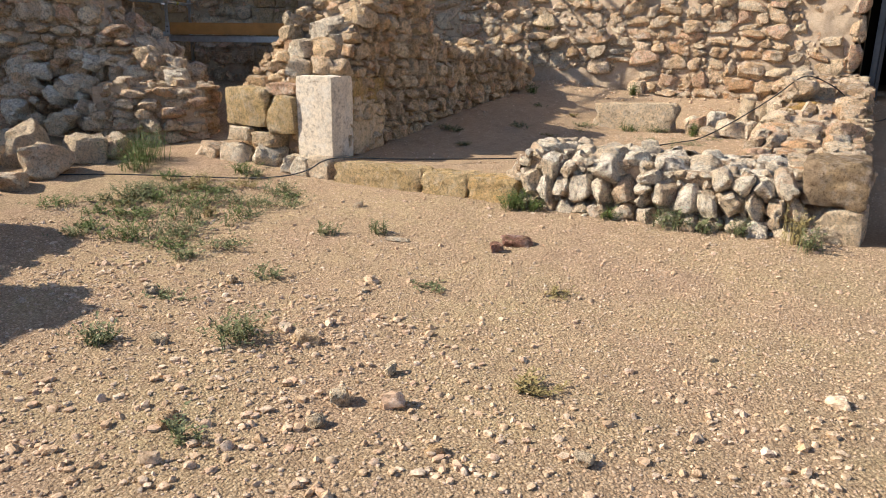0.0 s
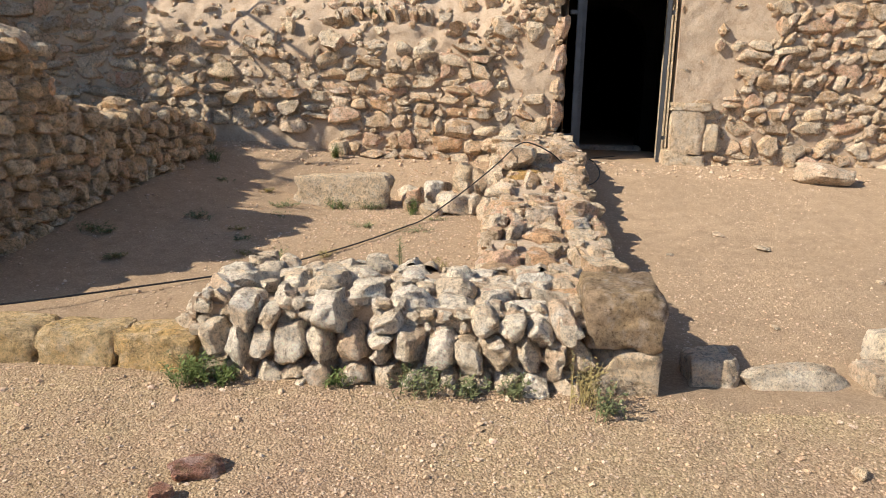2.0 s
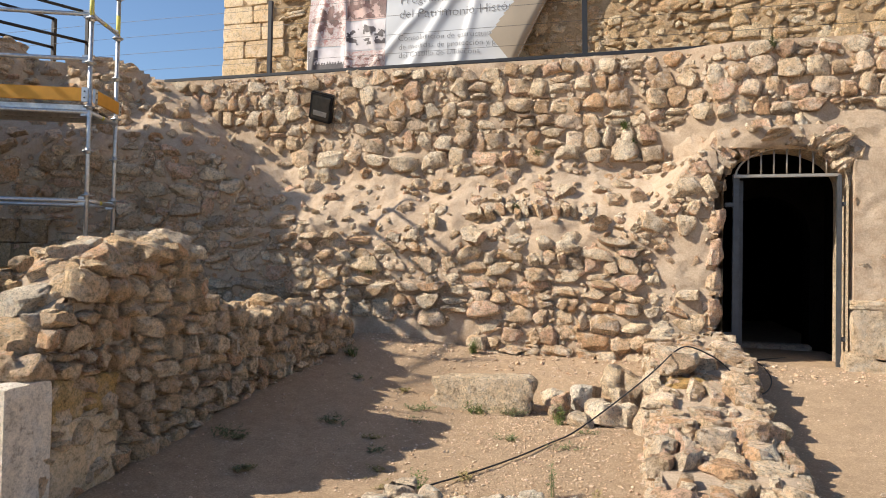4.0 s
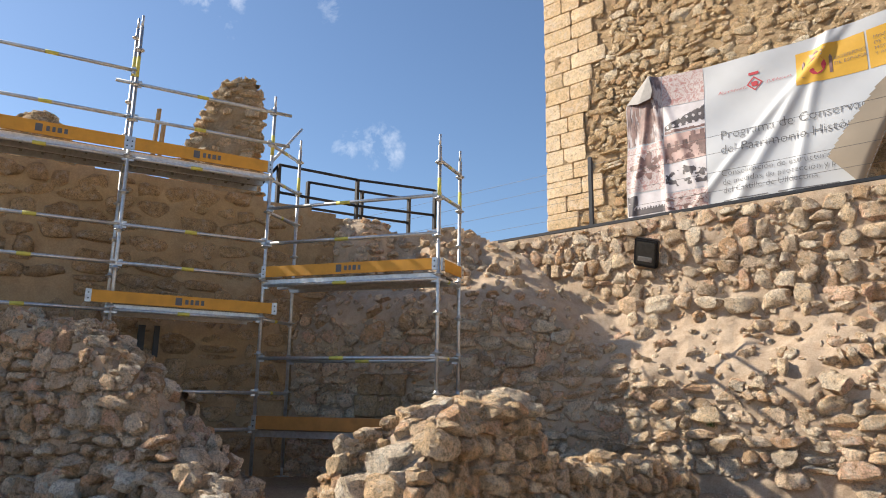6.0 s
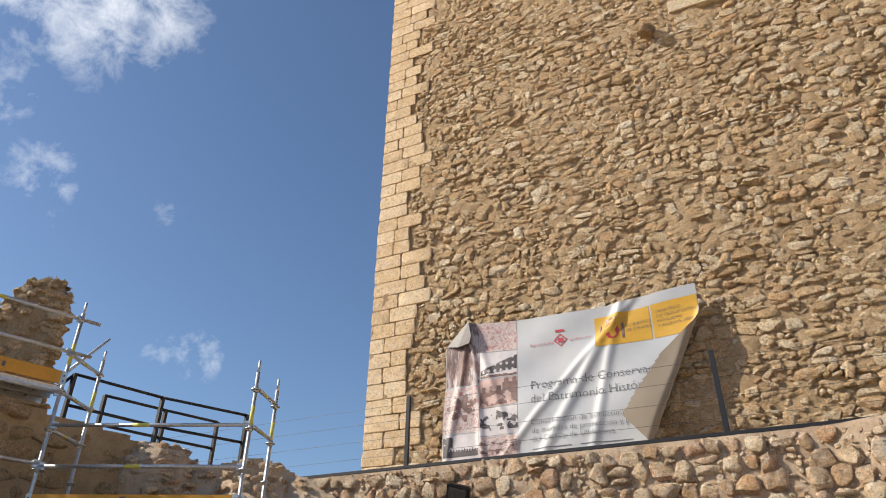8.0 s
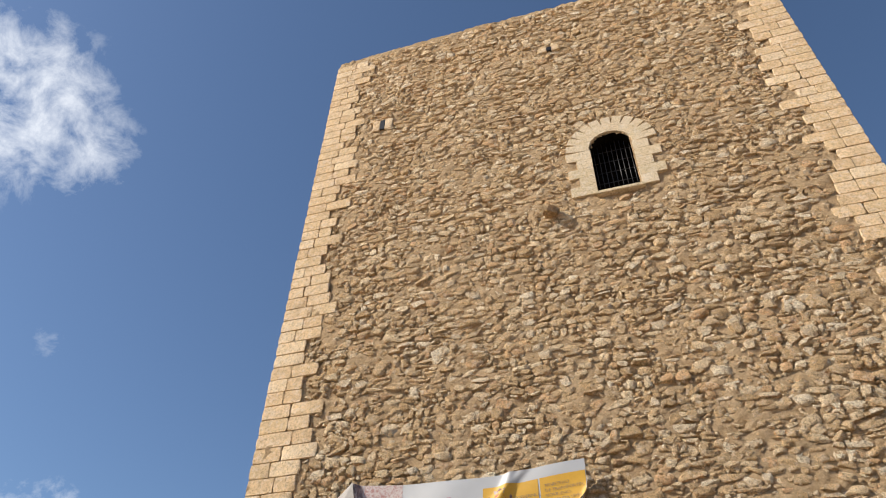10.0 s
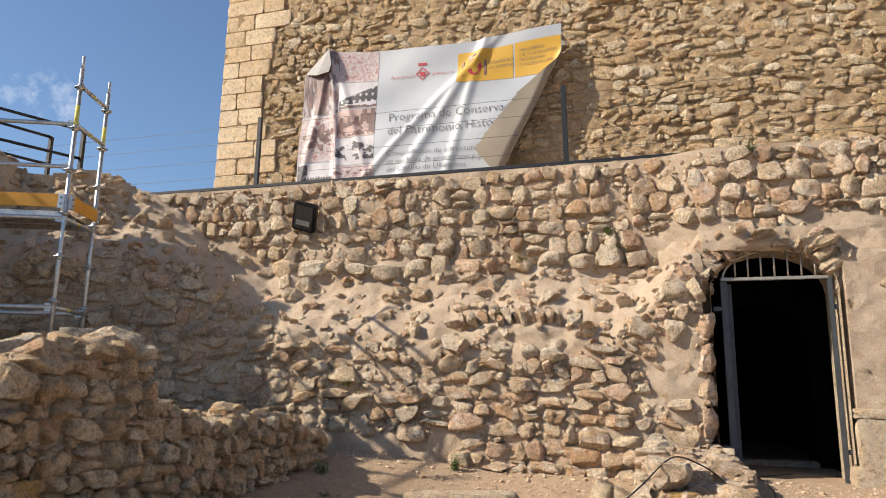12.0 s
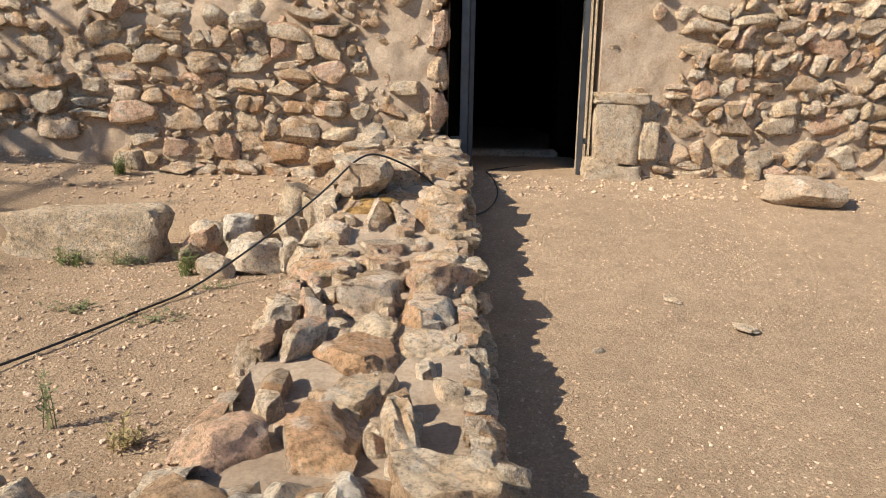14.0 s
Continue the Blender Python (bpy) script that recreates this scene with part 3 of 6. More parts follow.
def setback(x, z):
    f = face_top(x)
    reach = 3.22 + 1.38 * ss(-5.6, -7.5, x)
    return (0.62 + 0.35 * ss(-5.6, -7.5, x)) * ss(f - 0.05, reach, z) * (1 - 0.55 * ss(-0.6, 0.2, x))


def sheet_top(x):
    n = vnoise(np.stack([x, x * 0, x * 0], 1), 1.3, 3, 6)
    return 3.30 + (1.35 + 0.25 * n) * ss(-5.4, -8.2, x) + 0.2 * ss(-0.9, -0.2, x)


def P_main(u, v):
    """The wall along its bent line: straight past the gateway, turned behind the scaffold."""
    s = u + X0
    west = np.minimum(s - BEND, 0)
    t = ss(-0.6, 0.4, s - BEND)
    nx, ny = -0.440 * (1 - t), 0.898 + 0.102 * t
    sb = setback(s, v)
    return np.stack([np.maximum(s, BEND) + SC_DIR[0] * west + nx * sb, 10.85 + SC_DIR[1] * west + ny * sb, v], 1)


def P_main_rel(u, v):
    p = P_main(u, v)
    s = u + X0
    f = face_top(s)
    rough = ss(f - 0.2, f + 0.2, v)
    q = np.stack([s, s * 0, v], 1)
    p[:, 1] -= 0.12 * rough * vnoise(q, 2.8, 3, 4) + 0.035 * vnoise(q, 1.2, 2, 9)
    return p


def plaster_zone(x, z):
    """Where lime plaster still hides the rubble."""
    n = vnoise(np.stack([x, x * 0, z], 1), 1.6, 2, 12) * 0.25
    right = (x > 1.35) & (x + n * 1.6 < 1.85 + 0.40 * np.clip(z - 1.4, 0, 2)) & (z > 1.45 + n)
    low = (x > -4.7 + n) & (x < -2.85 + n) & (z < 1.14 + 0.14 * n)
    patch = (x > -0.70 + n) & (x < -0.18) & (z > 1.65 + n) & (z < 2.25 + n)
    return right | low | patch


wall_main = thing("wall_north", "long sunlit rubble wall with crumbling mortar and an arched gateway", "wall", kind="structure")
ok_bed = lambda u, v, a, b: ~gate_hole(u + X0, v) & (v < sheet_top(u + X0))
bed_main = [grid_sheet(P_main_rel, 0, X1 - X0, 0.2, 5.0, 0.04, 0.026, 11, ok_bed, -0.010)]
wall_bed(wall_main, bed_main, M_MORTAR)


def ok_low(u, v, a, b):
    x = u + X0
    cl = gate_hole(x, v) | gate_hole(x + a, v) | gate_hole(x - a, v) | gate_hole(x, v - b)
    return ~cl & (v < face_top(x)) & ~plaster_zone(x, v)


low_ok = lambda u, v, a, b: ok_low(u, v, a, b) & (v < sheet_top(u + X0))
stones_low = lay(P_main_rel, 0, X1 - X0, 0.5, 3.5, (0.10, 0.27), (0.12, 0.44), 21, low_ok, T_FINE, 0.0, (0.05, 0.10), (-0.02, 0.04), 11.0, 0.24, drop=0.09)
stones_under(wall_main, stones_low, M_STONE, 300, (-0.5, 10.8, 1.2))
stones_under(wall_main, lay(P_main_rel, 0, X1 - X0, 0.5, 3.4, (0.05, 0.10), (0.06, 0.14), 27, low_ok, T_CHIP, 0.0, (0.03, 0.06), (-0.03, 0.012), 35.0, drop=0.35), M_STONE, 0, (0, 0), "chip")
ok_slope = lambda u, v, a, b: (v > face_top(u + X0) - 0.02) & (v < sheet_top(u + X0) - 0.03) & ~(gate_hole(u + X0 + a, v - b) | gate_hole(u + X0 - a, v - b) | plaster_zone(u + X0, v))
stones_slope = lay(P_main_rel, 0, X1 - X0, 1.7, 5.0, (0.13, 0.24), (0.16, 0.36), 22, ok_slope, T_ROCK, 0.02, (0.09, 0.15), (-0.07, 0.02), 28.0, 0.1, drop=0.52)
stones_under(wall_main, stones_slope, M_STONE, 120, (-3.0, 11.0, 2.6))
stones_under(wall_main, lay(P_main_rel, 0, X1 - X0, 1.7, 5.0, (0.06, 0.11), (0.07, 0.14), 28, ok_slope, T_CHIP, 0.0, (0.04, 0.07), (-0.03, 0.01), 40.0, drop=0.75), M_STONE, 0, (0, 0), "chip")

# a few stones showing through the plaster
stones_under(wall_main, lay(P_main_rel, 0, X1 - X0, 1.0, 3.3, (0.12, 0.22), (0.14, 0.30), 29, lambda u, v, a, b: plaster_zone(u + X0, v) & (v > 1.4) & ~gate_hole(u + X0 - a, v) & ~gate_hole(u + X0 + a, v), T_ROCK, 0.04, (0.06, 0.10), (-0.065, -0.01), 25.0, drop=0.6), M_STONE, 20, (1.6, 10.8, 2))

# the upright terrace wall above
TOPZ = 4.60


def P_terr(u, v):
    x = u - 9.2
    return np.stack([x, 11.50 - 0.25 * ss(-0.6, 0.2, x) + 0 * v + 0.02 * np.sin(x * 1.7), v], 1)


terrace = thing("wall_terrace", "terrace wall of rounded stones set in mortar", "wall", kind="structure")
wall_bed(terrace, [grid_sheet(P_terr, 0, X1 + 9.2, 2.6, TOPZ - 0.02, 0.06, 0.03, 31, lambda u, v, a, b: ~gate_hole(u - 9.2, v), -0.012)], M_MORTAR)
ok_t2 = lambda u, v, a, b: ((v > 3.42 + 0.2 * ss(-1.0, -0.3, u - 9.2) + 0.6 * ss(-5.6, -7.4, u - 9.2)) & (v + b < TOPZ)) & ~(((u - 9.2) > -0.45) & ((u - 9.2) < 1.75) & (v < 3.72))
stones_terr = lay(P_terr, 0, X1 + 9.2, 3.2, TOPZ, (0.17, 0.27), (0.17, 0.33), 32, ok_t2, T_ROUND, 0.012, (0.06, 0.10), (-0.02, 0.03), 9.0, 0.05, drop=0.05)
stones_under(terrace, lay(P_terr, 0, X1 + 9.2, 3.2, TOPZ, (0.05, 0.09), (0.06, 0.12), 33, ok_t2, T_CHIP, 0.0, (0.03, 0.05), (-0.02, 0.012), 35.0, drop=0.3), M_STONE, 0, (0, 0), "chip")
# a course of larger blocks stands out along the foot of the terrace wall
stones_under(terrace, lay(P_terr, 3.3, 8.6, 3.14, 3.44, (0.27, 0.29), (0.28, 0.46), 34, None, T_ROUND, 0.02, (0.09, 0.13), (0.02, 0.07), 5.0, 0.03), M_STONE, 20, (-2.0, 11.4, 3.3))
stones_under(terrace, stones_terr, M_STONE, 300, (-2.0, 11.4, 3.9))

# ---- the partition, the low walls and the western rubble ----
mid_top = ragged(lerp([0, 0.25, 0.55, 1.0, 1.62, 1.70, 1.85, 4.0, 4.8], [1.18, 1.58, 1.82, 1.94, 1.98, 1.8, 1.48, 1.38, 1.12]), 0.05, 3)
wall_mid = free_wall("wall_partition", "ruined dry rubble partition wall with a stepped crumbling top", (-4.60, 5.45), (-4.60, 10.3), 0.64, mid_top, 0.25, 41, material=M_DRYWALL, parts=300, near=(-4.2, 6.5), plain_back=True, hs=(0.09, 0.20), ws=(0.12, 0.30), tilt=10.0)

div_top = ragged(lerp([0, 0.4, 1.0, 2.9, 3.2, 3.7, 5.2], [0.58, 0.58, 0.58, 0.70, 0.80, 0.95, 1.12]), 0.04, 5)
wall_div = free_wall("wall_divider", "low broken rubble wall beside the passage to the gateway", (-0.32, 5.5), (-0.32, 10.75), 0.86, div_top, 0.05, 51, parts=300, near=(-0.2, 6.0), hs=(0.10, 0.18), ws=(0.18, 0.36), top_hs=(0.20, 0.32), top_ws=(0.20, 0.40), top_drop=0.16, top_proud=(-0.05, 0.02), top_bed=0.03)

low_top = ragged(lerp([0, 2.1], [0.60, 0.60]), 0.03, 6)
wall_low = free_wall("wall_low_front", "knee-high wall of pale leaning stones with weeds at its foot", (-2.28, 5.58), (-0.18, 5.58), 0.78, low_top, 0.10, 61, material=M_PALE, parts=290, near=(-1.2, 5.1), hs=(0.155, 0.195), ws=(0.11, 0.18), tilt=12.0, lean=20.0, depth=(0.08, 0.13), proud=(0.0, 0.04), gap=-0.012, top_hs=(0.14, 0.24), top_ws=(0.14, 0.28), top_drop=0.04, top_proud=(-0.08, 0.0), top_bed=0.05, joint=0.04)

rub_top = ragged(lerp([0, 1.0, 1.6, 2.1, 2.4, 3.2], [2.85, 2.75, 2.4, 1.95, 1.6, 1.1]), 0.09, 8)
wall_rub = free_wall("wall_rubble_left", "tall collapsing rubble wall with grey loose stones", (-9.9, 5.0), (-6.95, 6.15), 0.7, rub_top, 0.15, 71, material=M_STONE, parts=260, near=(-7.5, 5.3), plain_back=True, hs=(0.12, 0.24), ws=(0.16, 0.38), tilt=10.0)
dry_top = ragged(lerp([0, 2.3], [0.98, 1.0]), 0.03, 9)
wall_dry = free_wall("wall_dry_low", "low dry-stone wall of flat tan blocks", (-7.45, 5.20), (-6.40, 5.85), 0.40, dry_top, 0.15, 75, parts=80, near=(-6.5, 5.5), hs=(0.11, 0.17), ws=(0.2, 0.4), tilt=3.0)

# the shaded wall beside the scaffold
# LW0 lies out of view: this added south end shades the left rubble
LW0, LW1 = np.array([-13.43, -0.83]), np.array([-9.60, 9.75])
P_lw, LLW = plane_sheet(LW0, LW1)
wall_left = thing("wall_west", "tall shaded brown wall of worn ashlar and old render", "wall", kind="structure")
lw_top = ragged(lerp([0, 6.5, 8.5, 10.3, 11.25], [5.2, 5.15, 5.1, 5.0, 4.8]), 0.05, 15)
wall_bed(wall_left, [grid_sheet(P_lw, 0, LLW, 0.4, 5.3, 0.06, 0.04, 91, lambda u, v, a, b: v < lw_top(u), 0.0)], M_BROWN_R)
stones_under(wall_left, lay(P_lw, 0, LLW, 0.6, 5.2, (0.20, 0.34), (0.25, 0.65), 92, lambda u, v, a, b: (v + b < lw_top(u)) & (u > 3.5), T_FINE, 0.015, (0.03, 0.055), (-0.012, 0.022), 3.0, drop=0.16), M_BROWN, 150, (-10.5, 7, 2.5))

# ---- the great tower ----
TY, TX0, TX1, TH = 13.8, -8.50, 4.95, 23.45
tower = thing("tower", "massive square castle keep of golden rubble with dressed corners", "tower", at=(-1.8, 18, 0))
WIN_X, WIN_Z0, WIN_Z1, WIN_HW = -0.28, 14.34, 16.45, 0.50


def win_hole(x, z, m=0.0):
    top = WIN_Z1 - WIN_HW
    return (np.abs(x - WIN_X) < WIN_HW + m) & (z > WIN_Z0 - m * 0.3) & (np.where(z < top, 0, np.hypot(x - WIN_X, z - top)) < WIN_HW + m)


def P_tow(u, v):
    return np.stack([u + TX0, TY + 0 * u, v], 1)


wb = [grid_sheet(P_tow, 0, TX1 - TX0, 3.0, TH, 0.07, 0.045, 101, lambda u, v, a, b: ~win_hole(u + TX0, v), -0.006)]
wall_bed(tower, wb, M_MORTAR_D, "wall")
QH = 0.33
QREACH = rng.uniform(0.72, 1.42, 70)
qd = lambda v: QREACH[np.clip(((np.asarray(v) - 3.3) / QH).astype(int), 0, 69)]
ok_tow = lambda u, v, a, b: (u - a > qd(v)) & (u + a < TX1 - TX0 - qd(v)) & ~win_hole(u + TX0, v, 0.55 + a)
stones_tow = lay(P_tow, 0, TX1 - TX0, 4.3, 23.2, (0.11, 0.24), (0.13, 0.44), 102, ok_tow, T_MID, 0.0, (0.035, 0.07), (-0.015, 0.03), 13.0, 0.16, drop=0.17)
stones_under(tower, stones_tow, M_TOWER, 300, (-3.5, 13.8, 9.0))
stones_under(tower, lay(P_tow, 0, TX1 - TX0, 4.3, 23.2, (0.06, 0.12), (0.08, 0.20), 103, ok_tow, T_CHIP, 0.0, (0.03, 0.055), (-0.012, 0.018), 30.0, drop=0.40), M_TOWER, 0, (0, 0), "chip")
qs = []
for side_u in (0, 1):
    for k in range(int((23.4 - 3.3) / QH)):
        reach_, x0 = float(QREACH[k]), 0.0
        cut_ = reach_ * rng.uniform(0.35, 0.65) if reach_ > 0.8 else reach_
        for ww in ((cut_, reach_ - cut_) if reach_ > 0.8 else (reach_,)):
            tv_, tf_ = template(3, 700 + int(rng.integers(0, 30)), False, 14.0, 1, 0.07, (1.2, 1.5))
            xx = tv_[:, 0] * (ww / 2 - 0.004) + x0 + ww / 2
            xx = xx + TX0 - 0.02 if side_u == 0 else TX1 + 0.02 - xx
            pts = np.stack([xx, TY - 0.026 - tv_[:, 2] * 0.022 - 0.008 * rng.random(), 3.3 + QH * k + QH / 2 + tv_[:, 1] * (QH / 2 - 0.004)], 1)
            qs.append((pts, [f[::-1] for f in tf_] if side_u else tf_))
            x0 += ww
stones_under(tower, qs, M_ASHLAR, 200, (-8.4, 13.8, 8.0), "corner_stone")
part("side_wall", box_bm((TX1 - TX0 - 0.1, 11.0, TH - 3.6), pose((TX0 + TX1) / 2, TY + 6.46, TH / 2 + 1.7)), M_TOWER, tower)

# ---- gateway: reveal, vault with painted shade, voussoirs, jamb blocks, steel gate ----
def hole_profile(l, r, spring, top, z0, n=14):
    cx, hw = (l + r) / 2, (r - l) / 2
    pts = [(l, z0), (l, spring)]
    pts += [(cx - hw * math.cos(math.pi * k / n), spring + (top - spring) * math.sin(math.pi * k / n)) for k in range(1, n)]
    return pts + [(r, spring), (r, z0)]


def loft(profiles, ys, close_last=False):
    v, f, n = [], [], len(profiles[0])
    for pr, y in zip(profiles, ys):
        v += [(x, y, z) for x, z in pr]
    for k in range(len(ys) - 1):
        for i in range(n):
            j = (i + 1) % n
            f.append([k * n + i, k * n + j, (k + 1) * n + j, (k + 1) * n + i])
    if close_last:
        f.append([(len(ys) - 1) * n + i for i in range(n)])
    return v, f


vault = thing("wall_gate_vault", "stone vault behind the gateway, its deep shade painted in", "vault", kind="structure")
pa = hole_profile(GATE_L, GATE_R, GATE_SPRING, GATE_TOP, 0.55)
pb = hole_profile(GATE_L - 0.15, GATE_R + 0.15, GATE_SPRING + 0.05, GATE_TOP + 0.1, 0.55)
pc = hole_profile(GATE_L + 0.12, GATE_R - 0.02, 2.35, 2.85, 0.55)
pd = hole_profile(GATE_L - 0.4, GATE_R + 0.4, 2.5, 3.1, 0.55)
v, f = loft([pa, pa], [10.84, 11.50])
part_me("reveal", mesh_of("reveal", v, f, M_TAN, False), vault)
# the lining takes the near-black stone, deep shade painted in
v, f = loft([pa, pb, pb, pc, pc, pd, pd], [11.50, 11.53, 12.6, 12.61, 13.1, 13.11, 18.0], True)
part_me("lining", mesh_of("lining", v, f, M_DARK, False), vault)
sill_bm = box_bm((1.25, 0.3, 0.10), pose((GATE_L + GATE_R) / 2, 12.6, 0.82), 0.02)
part("step", sill_bm, M_GREY, vault)


def rock_mesh(name, size, seed, material, kind="rock"):
    lib = {"rock": T_ROCK, "block": T_BLOCK, "square": T_SQUARE}[kind]
    tv, tf = lib[seed % len(lib)]
    return mesh_of(name, tv * np.array(size) / 2, tf, material, True, 30 if kind == "rock" else 40)


def place(name, size, at, rot, seed, material, parent=None, label="", category="", group="", kind="rock", tag_kind=""):
    ob = new(name, rock_mesh(name, size, seed, material, kind))
    ob.matrix_world = pose(*at, *rot)
    if parent is not None:
        ob.parent = parent
        ob.matrix_parent_inverse = parent.matrix_world.inverted()
    if label:
        tagged(ob, label, category, group, tag_kind)
    return ob


cxg, hwg = (GATE_L + GATE_R) / 2, (GATE_R - GATE_L) / 2
for k in range(15):
    a = math.pi * (k + 0.5) / 15
    rr = 0.15 + 0.06 * rng.random()
    px_, pz_ = cxg - (hwg + rr) * math.cos(a), GATE_SPRING + (GATE_TOP - GATE_SPRING + rr) * math.sin(a)
    place("voussoir", (0.19 + 0.05 * rng.random(), 0.34, 0.36 + 0.10 * rng.random()), (px_, 10.98 + 0.06 * rng.random(), pz_), (0, math.degrees(math.atan2(-math.cos(a), math.sin(a))), 0), 3 + k, M_STONE, wall_main)
for x, z, w, h, s in ((1.52, 1.18, 0.40, 0.52, 1), (1.40, 0.86, 0.30, 0.22, 2), (1.55, 1.49, 0.48, 0.10, 4), (1.80, 1.12, 0.16, 0.34, 5), (1.62, 0.82, 0.26, 0.16, 0)):
    place("jamb_block", (w, 0.24, h), (x, 10.83, z), (0, 2 * rng.random(), 0), s, M_QUOIN, wall_main, kind="block")
for z, h in ((1.02, 0.34), (1.36, 0.32), (1.70, 0.34), (2.05, 0.34), (2.40, 0.32)):
    place("jamb_block", (0.20 + 0.06 * rng.random(), 0.30, h - 0.01), (-0.07, 10.90, z), (0, 0, 3 * rng.random()), int(z * 10), M_STONE, wall_main, kind="rock")

gate = thing("gate", "grey steel gate frame with a barred arched fanlight, standing open", "gate", at=(0.7, 11.1, 0.78))
GY_ = 10.95
part("post", box_bm((0.07, 0.09, 2.20), pose(0.17, GY_ + 0.05, 1.86), 0.006), M_GATE, gate)
part("post", box_bm((0.045, 0.06, 2.18), pose(1.235, GY_, 1.84), 0.006), M_GATE, gate)
part("top_bar", box_bm((1.12, 0.05, 0.035), pose(0.70, GY_, 2.925), 0.004), M_BAR, gate)
leafL = part("gate_leaf", join_bm([box_bm((0.045, 0.62, 2.10), pose(0.235, GY_ + 0.42, 1.84), 0.005)]), M_GATE, gate, "dark steel leaf swung inwards")
arc = bpy.data.curves.new("arch_bar", 'CURVE')
arc.dimensions, arc.bevel_depth, arc.bevel_resolution = '3D', 0.012, 2
asp = arc.splines.new('POLY')
asp.points.add(16)
for k, q in enumerate(asp.points):
    q.co = (0.70 - 0.54 * math.cos(math.pi * k / 16), GY_, 2.925 + 0.32 * math.sin(math.pi * k / 16), 1)
arc.materials.append(M_BAR)
part_me("arch_bar", arc, gate)
for k in range(7):
    x = 0.70 + 0.54 * (-1 + 2 * (k + 1) / 8)
    zt = 2.925 + 0.32 * math.sqrt(max(0, 1 - ((x - 0.70) / 0.54) ** 2))
    part("bar", tube_bm((x, GY_, 2.95), (x, GY_, zt), 0.010, 8), M_BAR, gate)
for z in (1.1, 2.6):
    part("hinge", box_bm((0.10, 0.05, 0.05), pose(0.10, GY_ + 0.03, z), 0.006), M_GATE, gate)
    part("hinge", box_bm((0.06, 0.05, 0.05), pose(1.29, GY_ + 0.01, z), 0.006), M_GATE, gate)

# herringbone rubble right of the gateway
stones_under(wall_main, lay(P_main_rel, 0, X1 - X0, 1.3, 3.2, (0.18, 0.24), (0.10, 0.16), 25, lambda u, v, a, b: ((u + X0) > 2.0 + 0.5 * np.clip(v - 1.4, 0, 2)) & (v < 2.6), T_FINE, 0.02, (0.06, 0.1), (0.0, 0.04), 10.0, lean=-40.0, drop=0.45), M_STONE, 30, (2.5, 10.8, 1.8))
# a band of tilted stones set on edge, half buried in mortar
stones_under(wall_main, lay(P_main_rel, -2.95 - X0, -1.6 - X0, 2.40, 2.62, (0.20, 0.22), (0.08, 0.13), 26, None, T_FINE, 0.0, (0.10, 0.15), (0.02, 0.06), 6.0, lean=28.0), M_STONE, 16, (-2, 10.8, 2.1))

# ---- terrace: ground behind the wall, rail, floodlight ----
def terr_P(u, v):
    x, y = u - 14.0, v + 8.0
    return np.stack([x, y, np.full_like(x, 4.52) + 0.1 * ss(-8.5, -9.5, x)], 1)


def terr_ok(u, v, a, b):
    x, y = u - 14.0, v + 8.0
    line = 9.75 + (x + 9.95) * 0.488
    return np.where(x < -8.9, y > line + 0.2, y > 11.62) & ~((x > TX0) & (x < TX1) & (y > TY + 0.1)) & ~((x < -10.2) & (y < 9.2))


tg = grid_sheet(terr_P, 0, 21.0, 0, 9.0, 0.15, 0.03, 55, terr_ok)
tagged(new("terrace_ground", mesh_of("terrace_ground", tg[0], tg[1], M_GROUND)), "dusty terrace ground at the foot of the tower", "ground", kind="structure")
coping = part("coping_bed", box_bm((16.2, 0.30, 0.10), pose(-1.1, 11.68, 4.545)), M_MORTAR, terrace)
fence = thing("terrace_fence", "dark steel cable fence along the terrace edge", "fence", at=(-1.6, 11.9, 4.6))
part("bottom_rail", box_bm((16.0, 0.06, 0.05), pose(-1.0, 11.56, 4.625), 0.006), M_BLACK, fence)
for x, lean_ in ((-6.45, 0.0), (-1.66, -1.3), (3.15, 0.5)):
    part("post", box_bm((0.07, 0.05, 1.32), pose(x, 11.9, 5.22, 0, lean_, 0), 0.006), M_BLACK, fence)
for z in (4.92, 5.20, 5.48, 5.74):
    part("wire", tube_bm((-15.0, 11.9, z + 0.02), (6.8, 11.9, z), 0.003, 6), M_WIRE, fence)

flood = thing("floodlight", "small square black floodlight fixed on the terrace wall", "floodlight", at=(-5.27, 11.40, 4.05))
m_ = pose(-5.27, 11.33, 4.05, 28, 15, 10)
part("housing", box_bm((0.34, 0.10, 0.42), m_, 0.02), M_BLACK, flood)
part("glass", box_bm((0.26, 0.02, 0.33), m_ @ pose(0, -0.052, 0), 0.004), M_GLASS, flood)
part("reflector", box_bm((0.20, 0.012, 0.07), m_ @ pose(0, -0.066, -0.08), 0.003), M_GALV, flood)
part("bracket", box_bm((0.08, 0.16, 0.06), pose(-5.27, 11.44, 4.02), 0.008), M_BLACK, flood)

# ---- tower details ----
for k in range(11):
    a = math.pi * (k + 0.5) / 11
    r_ = WIN_HW + 0.32
    tv_, tf_ = T_SQUARE[0]
    ob = new("voussoir", mesh_of("voussoir", tv_ * np.array([0.119, 0.055, 0.29]), tf_, M_CREAM, True, 40))
    ob.matrix_world = pose(WIN_X - r_ * math.cos(a), TY - 0.02, WIN_Z1 - WIN_HW + r_ * math.sin(a), 0, math.degrees(math.atan2(-math.cos(a), math.sin(a))), 0)
    ob.parent = tower
    ob.matrix_parent_inverse = tower.matrix_world.inverted()
